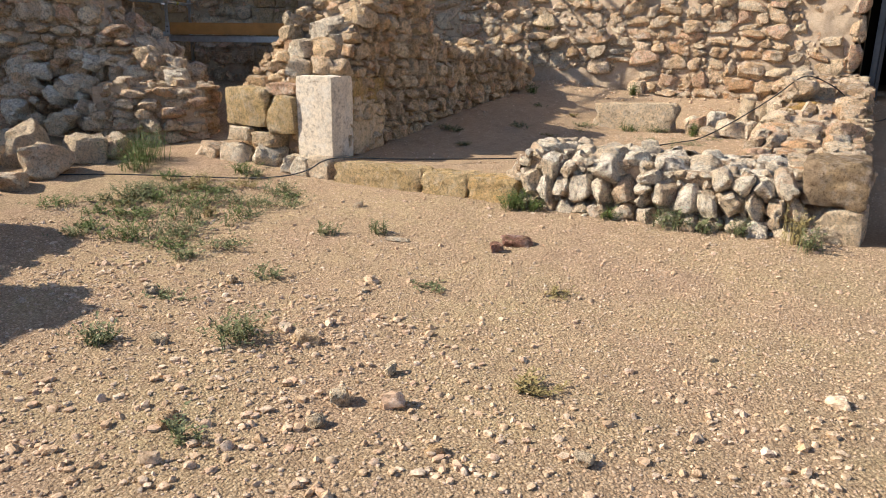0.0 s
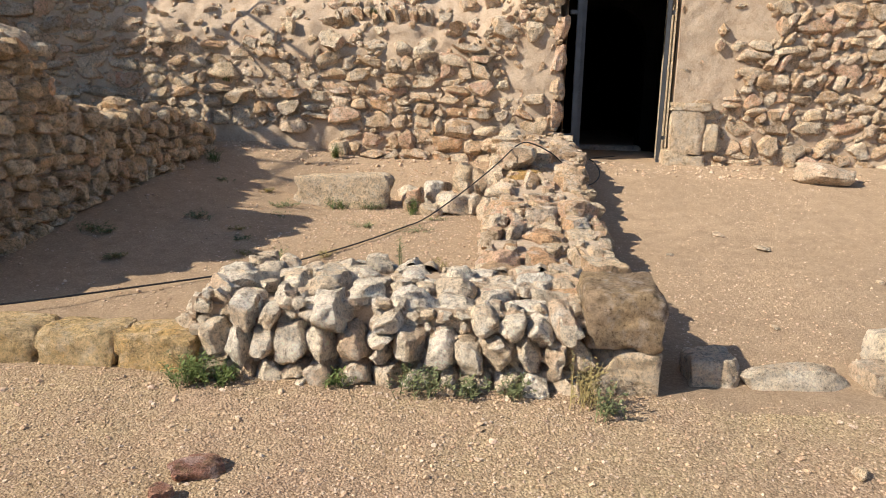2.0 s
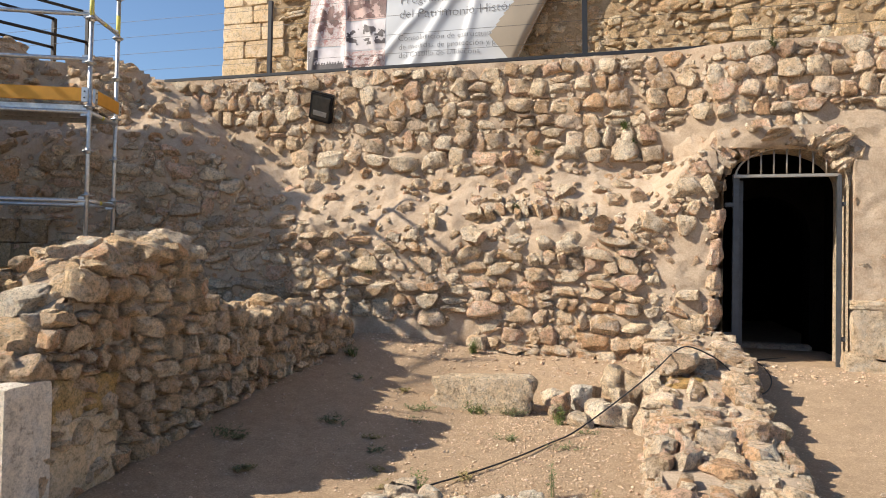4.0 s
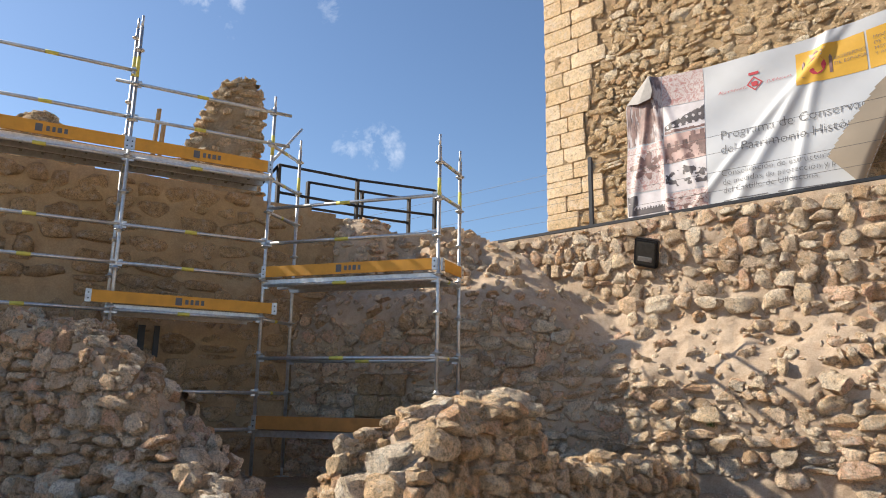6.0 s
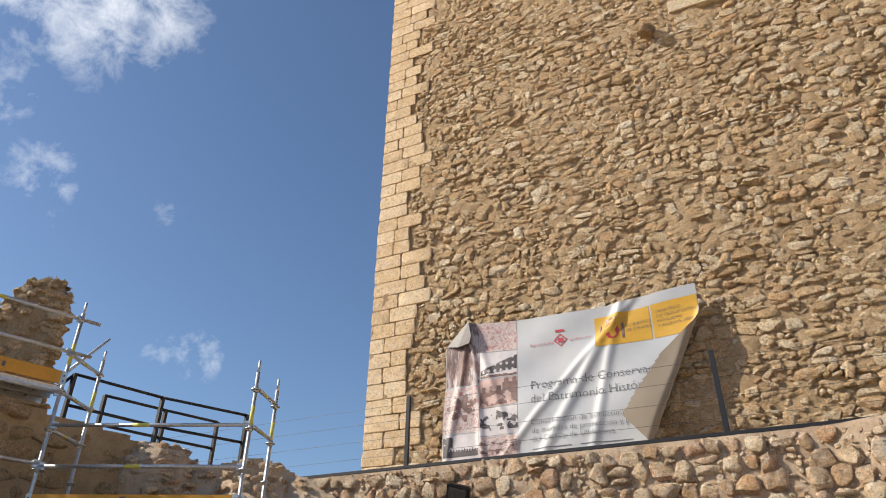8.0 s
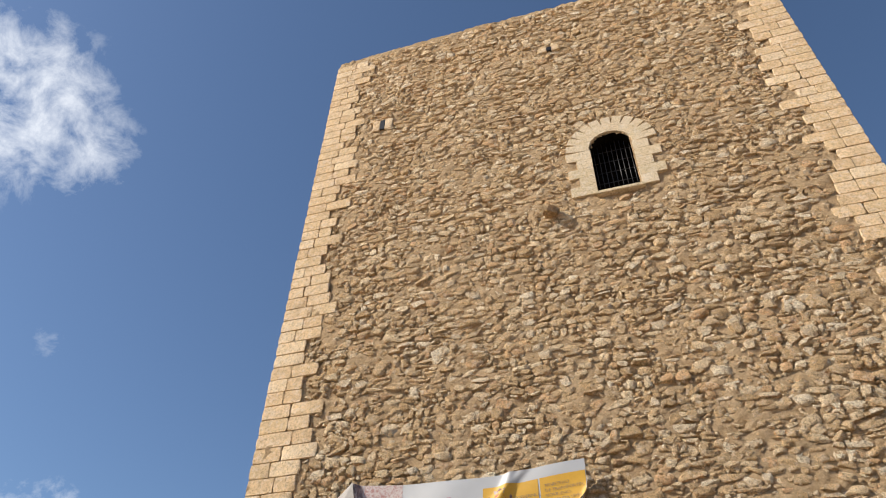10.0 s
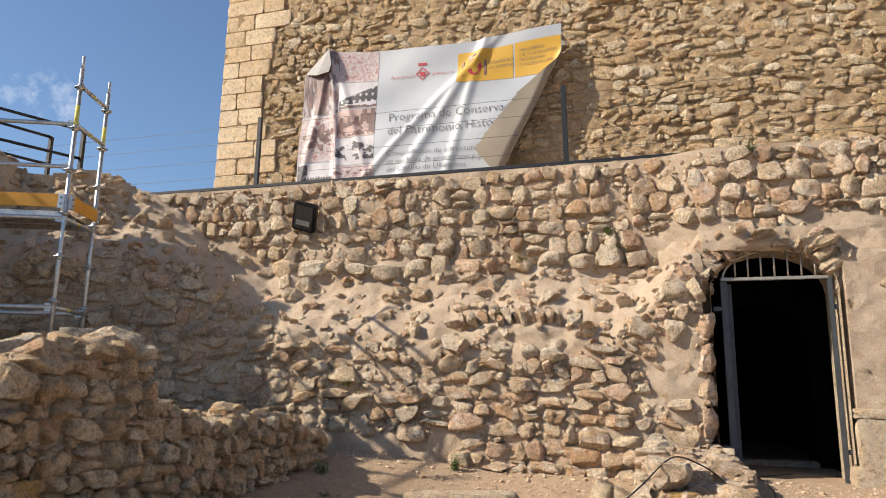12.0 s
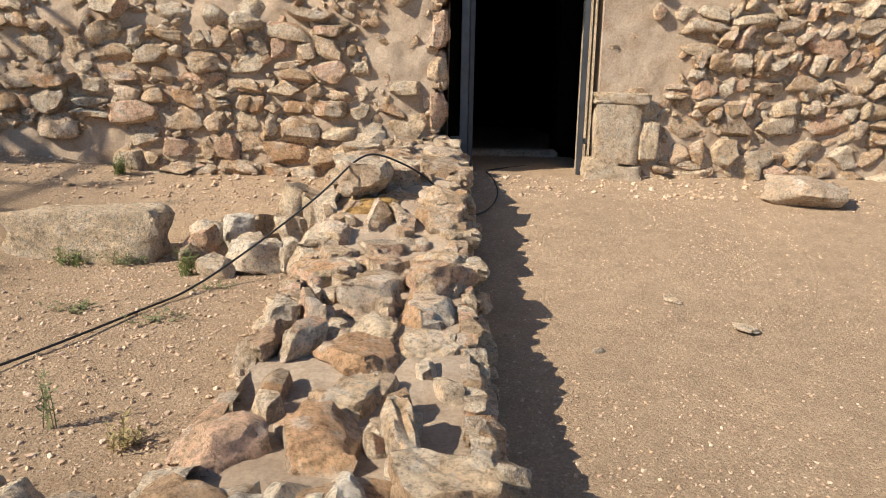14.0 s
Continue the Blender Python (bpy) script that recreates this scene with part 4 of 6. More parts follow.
for s_ in (-1, 1):
    for k in range(5):
        w_ = 0.38 if (k + (s_ > 0)) % 2 else 0.62
        place("jamb_block", (w_, 0.11, 0.313), (WIN_X + s_ * (WIN_HW + w_ / 2 + 0.005), TY - 0.02, WIN_Z0 + 0.16 + 0.315 * k), (0, 0, 0), k + 2, M_CREAM, tower, kind="square")
window = thing("window", "arched window with a dark iron grille high in the tower", "window", at=(WIN_X, TY, WIN_Z0))
part("sill", box_bm((1.12, 0.22, 0.10), pose(WIN_X, TY - 0.04, WIN_Z0 - 0.05), 0.012), M_CREAM, window, "pale stone sill")
pw = hole_profile(WIN_X - WIN_HW - 0.02, WIN_X + WIN_HW + 0.02, WIN_Z1 - WIN_HW, WIN_Z1 + 0.02, WIN_Z0)
# the dark behind the grille is painted on the reveal too
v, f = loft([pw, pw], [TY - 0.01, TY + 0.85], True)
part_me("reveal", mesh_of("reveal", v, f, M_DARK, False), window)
for k in range(9):
    x = WIN_X + WIN_HW * (-1 + 2 * (k + 0.5) / 9)
    zt = WIN_Z1 - WIN_HW + math.sqrt(max(0, WIN_HW ** 2 - (x - WIN_X) ** 2))
    part("grille_bar", tube_bm((x, TY + 0.22, WIN_Z0), (x, TY + 0.22, zt), 0.012, 6), M_BLACK, window)
for k in range(5):
    part("grille_bar", tube_bm((WIN_X - WIN_HW, TY + 0.23, WIN_Z0 + 0.2 + 0.38 * k), (WIN_X + WIN_HW, TY + 0.23, WIN_Z0 + 0.2 + 0.38 * k), 0.010, 6), M_BLACK, window)
place("corbel", (0.36, 0.42, 0.36), (-1.93, TY - 0.16, 13.95), (10, 20, 5), 4, M_BROWN, tower)
# no holes are cut: black blocks give the shade inside the slits
for (x, z, w_, h_) in ((-6.55, 19.12, 0.14, 0.42), (0.0 - 1.4, 20.9, 0.14, 0.16)):
    part("slit", box_bm((w_, 0.12, h_), pose(x, TY - 0.045, z)), M_BLACK, tower, "black block painted as the shade of a narrow slit")
    for s_ in (-1, 1):
        place("slit_block", (0.24, 0.14, h_ + 0.06), (x + s_ * (w_ / 2 + 0.12), TY - 0.03, z), (0, 0, 0), 3, M_ASHLAR, tower, kind="block")

# ---- the banner: a sheet hung on the tower, one corner folded over ----
BX0, BX1, BZ0, BZ1, BY = -6.60, -1.87, 5.02, 7.76, 13.55
FA, FB = np.array([-1.99, 7.16]), np.array([-2.95, 5.15])


def cloth(x, z, off=0.0):
    """Where a point of the flat sheet hangs, off metres in front of its face."""
    x, z = np.asarray(x, float), np.asarray(z, float)
    fd = (FB - FA) / np.linalg.norm(FB - FA)
    fn = np.array([-fd[1], fd[0]])
    if fn[0] < 0:
        fn = -fn
    e = (x - FA[0]) * fn[0] + (z - FA[1]) * fn[1]
    r_ = 0.09
    ang = np.clip(e / r_, 0, math.pi)
    past = np.maximum(0, e - math.pi * r_)
    along = np.where(e > 0, r_ * np.sin(ang) - past - e, 0)
    front = np.where(e > 0, r_ * (1 - np.cos(ang)), 0) + off * np.cos(ang)
    X, Z = x + along * fn[0], z + along * fn[1]
    fold = lambda x0, slope, w, h: h * np.exp(-((x - x0 + (7.7 - z) * slope) / w) ** 2)
    ripple = 0.022 * np.sin((x + 0.9 * z) * 3.1) + 0.010 * np.sin((x * 0.7 - z) * 5.3 + 1) + fold(-3.15, 0.60, 0.11, 0.045) + fold(-3.0, 0.95, 0.09, 0.03) + fold(-3.2, 0.25, 0.08, 0.035)
    ripple = ripple + fold(-6.06, -0.10, 0.06, 0.05) + fold(-6.02, -0.32, 0.07, 0.03) + fold(-6.1, 0.16, 0.07, 0.04)
    sag = -0.13 * np.sin(np.clip((x + 6.1) / (BX1 + 6.1), 0, 1) * math.pi) * ss(6.4, 7.7, z)
    Y = BY - ripple - front - 0.10 * ss(7.4, 5.2, z)
    return np.stack([X, Y, Z + sag], -1)


def corner_off(x, z):
    """Off the sheet: the top corner that has dropped forward, and past the torn edge of the flap."""
    fd = (FB - FA) / np.linalg.norm(FB - FA)
    e = -(x - FA[0]) * fd[1] + (z - FA[1]) * fd[0]
    down = (x - FA[0]) * fd[0] + (z - FA[1]) * fd[1]
    return ((z - 7.36) * 0.48 - (x + 6.56) * 0.40 > 0) | (e > 0.36 + 0.20 * down)


def cloth_grid(name, x0, x1, z0, z1, off, material, step=0.05, inside=None):
    nx, nz = max(2, int((x1 - x0) / step)), max(2, int((z1 - z0) / step))
    U, V = np.meshgrid(np.linspace(x0, x1, nx + 1), np.linspace(z0, z1, nz + 1), indexing="ij")
    u, v = U.ravel(), V.ravel()
    idx = np.arange(len(u)).reshape(nx + 1, nz + 1)
    q = np.stack([idx[:-1, :-1].ravel(), idx[1:, :-1].ravel(), idx[1:, 1:].ravel(), idx[:-1, 1:].ravel()], 1)
    um, vm = u[q].mean(1), v[q].mean(1)
    keep = ~corner_off(um, vm)
    if inside is not None:
        keep &= inside(um, vm)
    return mesh_of(name, cloth(u, v, off), q[keep].tolist(), material, True, 80)


banner = thing("banner", "large white printed banner with photos, partly folded over at a corner", "banner", at=(-4.2, 13.6, 5.2))
FD = (FB - FA) / np.linalg.norm(FB - FA)
me_s = cloth_grid("sheet", BX0, BX1, BZ0, BZ1, 0.0, M_CLOTH, 0.03)
me_s.materials.append(M_CLOTH_BACK)
fx_, fz_ = [], []
nx_, nz_ = max(2, int((BX1 - BX0) / 0.03)), max(2, int((BZ1 - BZ0) / 0.03))
for i_ in range(nx_):
    for j_ in range(nz_):
        fx, fz = BX0 + (i_ + 0.5) * (BX1 - BX0) / nx_, BZ0 + (j_ + 0.5) * (BZ1 - BZ0) / nz_
        if not corner_off(fx, fz):
            fx_.append(fx)
            fz_.append(fz)
past_ = -((np.array(fx_) - FA[0]) * FD[1] - (np.array(fz_) - FA[1]) * FD[0]) > 0.16
me_s.polygons.foreach_set("material_index", past_.astype(np.int32))
part_me("sheet", me_s, banner)
# the dropped corner shows its dark printed side
tri = np.array([(-6.57, 7.36), (-6.07, 7.77), (-6.0, 7.46), (-6.04, 7.31), (-6.3, 7.28)])
tp = cloth(tri[:, 0], tri[:, 1], 0.09)
tp[0, 1] += 0.07
tp[1, 1] += 0.07
part_me("dropped_corner", mesh_of("dropped_corner", tp, [[0, 4, 3, 2, 1]], M_PHOTO_C, False), banner, "dark dropped corner of the sheet")
PX, PM = -5.14, -5.88
# the photographs: (x0, x1, z0, z1, ground print) and dark masses drawn over them
photos = [(BX0, PM, 6.52, BZ1, M_PRINT_A), (BX0, PM, 5.62, 6.50, M_PRINT_D), (BX0, PM, BZ0, 5.60, M_PHOTO_A),
          (PM, PX, 7.14, BZ1, M_PRINT_D), (PM, PX, 6.58, 7.13, M_PHOTO_A), (PM, PX, 6.05, 6.57, M_PHOTO_D), (PM, PX, 5.52, 6.04, M_PHOTO_A), (PM, PX, BZ0, 5.51, M_PRINT_D)]
for a0, a1, c0, c1, mm in photos:
    part_me("photo", cloth_grid("photo", a0 + 0.004, a1 - 0.004, c0 + 0.004, c1 - 0.004, 0.004, mm, 0.03), banner, "faded print of stone buildings")


def mass(x0, x1, z0, z1, material, inside):
    part_me("photo_mass", cloth_grid("photo_mass", x0, x1, z0, z1, 0.007, material, 0.016, inside), banner)


jag = lambda x, z, sc_, sd_: vnoise(np.stack([x, z, 0 * x], 1), sc_, 3, sd_)
mass(PM + 0.02, PX - 0.01, 6.60, 7.10, M_PHOTO_C, lambda x, z: (z < 6.74 + 0.40 * (x - PM)) & (z > 6.66 + 0.10 * (x - PM)) & (np.sin(x * 55) + np.sin(z * 46) < 1.1))
mass(PM + 0.02, PX - 0.01, 6.60, 6.70, M_PHOTO_B, lambda x, z: z < 6.64 + 0.05 * jag(x, z, 9, 2))
mass(PM + 0.02, PX - 0.01, 6.08, 6.56, M_PHOTO_B, lambda x, z: (z < 6.38 + 0.05 * np.sign(np.sin(x * 42)) + 0.14 * (x > -5.42)) & (jag(x, z, 8, 5) > -0.12))
mass(PM + 0.02, PX - 0.01, 5.55, 6.02, M_PHOTO_C, lambda x, z: (z < 5.82 + 0.13 * np.sin((x - PM) * 4.4) + 0.05 * jag(x, z, 20, 3)) & (z > 5.62) & (jag(x, z, 13, 6) > -0.02))
mass(PM + 0.02, PX - 0.01, 5.20, 5.46, M_PHOTO_B, lambda x, z: jag(x, z * 3, 7, 8) > 0.12)
mass(BX0 + 0.02, PM - 0.01, 5.64, 6.46, M_PHOTO_B, lambda x, z: (np.hypot(x + 6.22, (z - 6.10) * 1.2) < 0.10 + 0.22 * np.abs(np.sin(3.5 * np.arctan2(z - 6.10, x + 6.22)))) & (jag(x, z, 11, 4) > -0.25))
mass(BX0 + 0.02, PM - 0.01, 6.54, 7.40, M_PHOTO_B, lambda x, z: (np.abs(jag(x * 2.2, z * 0.5, 4, 9)) > 0.17) & (x < -6.12 + 0.2 * jag(x, z, 5, 4)))
mass(BX0 + 0.02, PM - 0.01, 5.20, 5.56, M_PHOTO_C, lambda x, z: (z < 5.29 + 0.05 * np.abs(np.sin(x * 60))) | ((x < -6.38) & (jag(x, z, 8, 1) > -0.1)))
part_me("yellow_panel", cloth_grid("yellow_panel", -3.66, -2.69, 6.90, 7.55, 0.004, M_YELLOW), banner, "yellow printed panel")
part_me("yellow_panel", cloth_grid("yellow_panel", -2.66, -1.88, 6.90, 7.55, 0.004, M_YELLOW), banner, "yellow printed panel")
# the coat of arms: a shield between two columns under a crown
def emblem(outline, material):
    c = np.array(outline, float)
    part_me("emblem_shape", mesh_of("emblem_shape", cloth(c[:, 0], c[:, 1], 0.008), [list(range(len(c)))], material, False), banner)


emblem([(-3.36 + 0.13 * math.cos(k * 0.5236) * (1 if k < 6 else 0.9), 7.20 + 0.17 * math.sin(k * 0.5236)) for k in range(12)], M_REDINK)
for sx_ in (-0.19, 0.19):
    emblem([(-3.36 + sx_ - 0.022, 7.02), (-3.36 + sx_ + 0.022, 7.02), (-3.36 + sx_ + 0.022, 7.32), (-3.36 + sx_, 7.37), (-3.36 + sx_ - 0.022, 7.32)], M_PHOTO_B)
emblem([(-3.45, 7.38), (-3.27, 7.38), (-3.25, 7.47), (-3.31, 7.45), (-3.36, 7.51), (-3.41, 7.45), (-3.47, 7.47)], M_PHOTO_B)
cxe, cze = -4.30, 7.21
dv = np.array([(cxe - 0.13, cze), (cxe, cze - 0.14), (cxe + 0.13, cze), (cxe, cze + 0.14), (cxe - 0.10, cze), (cxe, cze - 0.11), (cxe + 0.10, cze), (cxe, cze + 0.11)])
part_me("crest", mesh_of("crest", cloth(dv[:, 0], dv[:, 1], 0.008), [[0, 1, 5, 4], [1, 2, 6, 5], [2, 3, 7, 6], [3, 0, 4, 7]], M_REDINK, False), banner, "red lozenge crest")
part_me("crest", cloth_grid("crest", cxe - 0.05, cxe + 0.05, cze - 0.05, cze + 0.04, 0.008, M_REDINK, 0.03), banner)
part_me("crest", cloth_grid("crest", cxe - 0.08, cxe + 0.08, cze + 0.17, cze + 0.22, 0.008, M_REDINK, 0.03), banner)


def banner_text(text, x, z, size, material):
    cu = bpy.data.curves.new("lettering", 'FONT')
    cu.body, cu.size, cu.resolution_u = text, size, 2
    cu.offset = -0.014 * size
    tmp = bpy.data.objects.new("lettering_tmp", cu)
    scene.collection.objects.link(tmp)
    bpy.context.view_layer.update()
    me0 = tmp.to_mesh()
    vs = np.array([tuple(q.co) for q in me0.vertices])
    fs = [list(p.vertices) for p in me0.polygons]
    tmp.to_mesh_clear()
    bpy.data.objects.remove(tmp)
    bm = bmesh.new()
    bv = [bm.verts.new((q[0], q[1], 0)) for q in vs]
    for q in fs:
        try:
            bm.faces.new([bv[i] for i in q])
        except ValueError:
            pass
    bmesh.ops.subdivide_edges(bm, edges=[e for e in bm.edges if e.calc_length() > 0.08], cuts=2)
    co = np.array([tuple(q.co) for q in bm.verts])
    fd = (FB - FA) / np.linalg.norm(FB - FA)
    past = -((co[:, 0] + x - FA[0]) * fd[1] - (co[:, 1] + z - FA[1]) * fd[0])
    p = cloth(co[:, 0] + x, co[:, 1] + z, 0.012)
    for q, w in zip(bm.verts, p):
        q.co = w
    bmesh.ops.delete(bm, geom=[q for q, e in zip(bm.verts, past) if e > 0.02], context='VERTS')
    part("lettering", bm, material, banner)


for text, x, z, size, mm in (
        ("Ajuntament", -4.90, 7.15, 0.098, M_REDINK), ("d'Ulldecona", -4.13, 7.15, 0.085, M_REDINK),
        ("GOBIERNO", -3.13, 7.24, 0.088, M_INK), ("DE ESPAÑA", -3.13, 7.14, 0.088, M_INK),
        ("MINISTERIO", -2.58, 7.37, 0.080, M_INK), ("DE TRANSPORTES,", -2.58, 7.28, 0.080, M_INK), ("MOVILIDAD", -2.58, 7.19, 0.080, M_INK), ("Y AGENDA URBANA", -2.58, 7.10, 0.080, M_INK),
        ("Programa de Conservación", -4.90, 6.27, 0.222, M_INK), ("del Patrimonio Histórico Español", -4.90, 6.01, 0.222, M_INK),
        ("Consolidación de estructuras e implantación", -4.90, 5.62, 0.140, M_INK), ("de medidas de protección y puesta en valor", -4.90, 5.475, 0.140, M_INK), ("del Castillo de Ulldecona", -4.90, 5.335, 0.140, M_INK)):
    banner_text(text, x, z, size, mm)
part_me("print_bar", cloth_grid("print_bar", -4.90, -4.2, 5.20, 5.215, 0.006, M_INK, 0.05), banner)
part_me("print_bar", cloth_grid("print_bar", -4.05, -3.2, 5.20, 5.215, 0.006, M_INK, 0.05), banner)

# ---- scaffold ----
SA, SA2, SB, SB2, SC_, SD = (-6.88, 8.73), (-7.10, 9.40), (-9.25, 7.72), (-9.56, 8.44), (-9.86, 5.93), (-10.46, 4.15)
SC2, SD2 = (-10.52, 6.15), (-11.1, 4.35)
scaffold = thing("scaffold", "galvanised ring scaffold with orange toe boards against the ruined walls", "scaffold", at=(-9.2, 7.7, 0.8))


bm_ = join_bm([tube_bm((0, 0, -0.006), (0, 0, 0.006), 0.062, 14), tube_bm((0, 0, -0.035), (0, 0, 0.035), 0.031, 12)])
ROSETTE = bpy.data.meshes.new("rosette")
bm_.to_mesh(ROSETTE)
bm_.free()
ROSETTE.materials.append(M_GALV)


def standard(p, z0, z1):
    st = part("standard", tube_bm((*p, z0), (*p, z1), 0.0242), M_GALV, scaffold)
    z = math.ceil((z0 + 0.2 - 0.55) / 0.5) * 0.5 + 0.55
    while z < z1 - 0.05:
        ro = part_me("rosette", ROSETTE, st)
        ro.matrix_parent_inverse = Matrix()
        ro.location = (*p, z)
        ro.matrix_parent_inverse = st.matrix_world.inverted()
        z += 0.5
    part("spigot", tube_bm((*p, z1), (*p, z1 + 0.16), 0.017), M_GALV, st)
    part("base_jack", join_bm([tube_bm((*p, z0 - 0.12), (*p, z0), 0.018), box_bm((0.15, 0.15, 0.01), pose(*p, z0 - 0.12))]), M_GALV, st)
    part("marking_tape", tube_bm((*p, z1 - 0.75), (*p, z1 - 0.45), 0.0255), M_YTAPE, st, "yellow marking band")


def ledger(a, b, z, name="ledger", ext=0.0):
    d = (Vector(b) - Vector(a)).normalized()
    a2, b2 = Vector(a) - d * ext, Vector(b) + d * ext
    lg = part(name, tube_bm((*a2, z), (*b2, z), 0.0242), M_GALV, scaffold)
    m = Vector(a).lerp(Vector(b), 0.42)
    m2 = Vector(a).lerp(Vector(b), 0.50)
    part("label_band", tube_bm((*m, z), (*m2, z), 0.0252), M_YTAPE, lg, "yellow band")
    for q, o in ((a, b), (b, a)):
        part("wedge_head", box_bm((0.07, 0.03, 0.09), pose(*(Vector(q).lerp(Vector(o), 0.02)), z, 0, 0, math.degrees(math.atan2(d.y, d.x)))), M_GALV, lg)


def toe_board(a, b, z, over=0.12, h=0.15, marks=1, board=M_ORANGE):
    a, b = Vector(a), Vector(b)
    d = (b - a).normalized()
    L = (b - a).length
    ang = math.degrees(math.atan2(d.y, d.x))
    mid = (a + b) / 2
    nn = Vector((d.y, -d.x))
    c = mid + nn * 0.05
    tb = part("toe_board", box_bm((L - 0.02, 0.022, h), pose(c.x, c.y, z + h / 2, 0, 0, ang), 0.003), board, scaffold, "orange board with dark marks")
    for s in (-1, 1):
        q = c + d * s * (L / 2 - 0.03)
        part("end_plate", box_bm((0.07, 0.03, h + 0.01), pose(q.x, q.y, z + h / 2, 0, 0, ang), 0.003), M_GALV, tb)
        for dz in (0.04, 0.11):
            part("rivet", tube_bm((q.x + nn.x * 0.014, q.y + nn.y * 0.014, z + dz), (q.x + nn.x * 0.022, q.y + nn.y * 0.022, z + dz), 0.010, 8), M_BLACK, tb)
    if marks:
        for off, w, hh in ((-0.10, 0.10, 0.10), (0.0, 0.05, 0.065), (0.065, 0.045, 0.065), (0.13, 0.06, 0.065), (0.20, 0.05, 0.065)):
            q = c + d * off + nn * 0.0135
            part("print_mark", box_bm((w * 0.8, 0.003, hh), pose(q.x, q.y, z + h / 2, 0, 0, ang)), M_INK, tb)


def deck(a, b, a2, b2, z):
    a, b, a2, b2 = map(Vector, (a, b, a2, b2))
    d = (b - a).normalized()
    ang = math.degrees(math.atan2(d.y, d.x))
    L = (b - a).length
    n2 = Vector((-d.y, d.x))
    for k in range(2):
        c = (a + b) / 2 + n2 * (0.18 + 0.34 * k)
        pl = part("deck_plank", box_bm((L - 0.04, 0.32, 0.015), pose(c.x, c.y, z + 0.045, 0, 0, ang)), M_DECK, scaffold, "dark ribbed platform board")
        for s in (-1, 1):
            q = c + n2 * s * 0.155
            part("deck_rim", box_bm((L - 0.04, 0.02, 0.085), pose(q.x, q.y, z, 0, 0, ang), 0.003), M_GALV, pl)
        ribs = [box_bm((0.03, 0.30, 0.03), pose(*(c + d * (-L / 2 + 0.15 + 0.25 * i)), z + 0.022, 0, 0, ang)) for i in range(int(L / 0.25))]
        part("deck_rib", join_bm(ribs), M_DECK, pl)


for p, z0, z1 in ((SA, 0.95, 5.28), (SA2, 1.0, 5.28), (SB, 0.92, 6.15), (SB2, 1.0, 5.75), (SC_, 0.75, 6.9), (SC2, 0.8, 7.2), (SD, 0.7, 6.7), (SD2, 0.7, 6.7)):
    standard(p, z0, z1)
for z in (4.60, 4.09, 2.49):
    ledger(SB, SA, z)
ledger(SB2, SA2, 2.49)
ledger(SB, SA, 3.49, "deck_ledger")
for z in (2.49, 3.49, 4.60, 5.08):
    ledger(SA, SA2, z, "transom")
for z in (2.03, 3.03, 4.55, 5.04, 5.55):
    ledger(SB, SB2, z, "transom")
for z in (5.02, 3.02):
    ledger(SC_, SB, z, "deck_ledger")
    ledger(SD, SC_, z, "deck_ledger")
    ledger(SC_, SC2, z, "transom")
for z in (6.06, 5.58, 4.12, 3.62, 2.03, 1.55):
    ledger(SC_, SB, z, "guard_rail", 0.25 if z > 3.5 else 0.0)
    ledger(SD, SC_, z + (0.18 if z > 5.9 else 0.0), "guard_rail")
part("brace", tube_bm((*SB, 5.3), (*SB2, 6.1), 0.02), M_GALV, scaffold)
deck(SB, SA, SB2, SA2, 3.53)
toe_board(SB, SA, 3.60)
toe_board(SA, SA2, 3.60, marks=0)
deck(SB, SA, SB2, SA2, 1.50)
toe_board(SB, SA, 1.56, h=0.17, marks=0, board=M_PLY)
deck(SC_, SB, SC2, SB2, 5.07)
toe_board(SC_, SB, 5.12, h=0.17)
deck(SD, SC_, SD2, SC2, 5.07)
toe_board(SD, SC_, 5.12, h=0.17)
deck(SC_, SB, SC2, SB2, 3.05)
c0_ = Vector(SC_).lerp(Vector(SB), -0.16)
c1_ = Vector(SC_).lerp(Vector(SB), 1.10)
toe_board(c0_, c1_, 3.10)
for dx, h_ in ((0.0, 0.8), (0.12, 0.55)):
    b_ = tagged(new("timber_batten"), "bare timber batten standing on the scaffold deck", "timber", "timber battens")
    b_.location = (-10.15 + dx, 6.4 + dx * 0.3, 5.13)
    bpy.context.view_layer.update()
    part("batten", box_bm((0.06, 0.035, h_), pose(-10.15 + dx, 6.4 + dx * 0.3, 5.13 + h_ / 2, 0, 3, 20), 0.004), M_WOOD, b_)

# two black blocks stand for the shade in the west wall's niche
slot_ = np.array([-11.9, 3.4]) + np.array([0.340, 0.940]) * 3.55
for du, w_ in ((0.0, 0.09), (0.20, 0.07)):
    q_ = slot_ + np.array([0.340, 0.940]) * du
    part("slot", box_bm((0.16, w_, 0.44), pose(q_[0] + 0.0, q_[1], 2.72, 0, 0, -19.9)), M_BLACK, wall_left, "black block painted as the shade of a narrow slot")

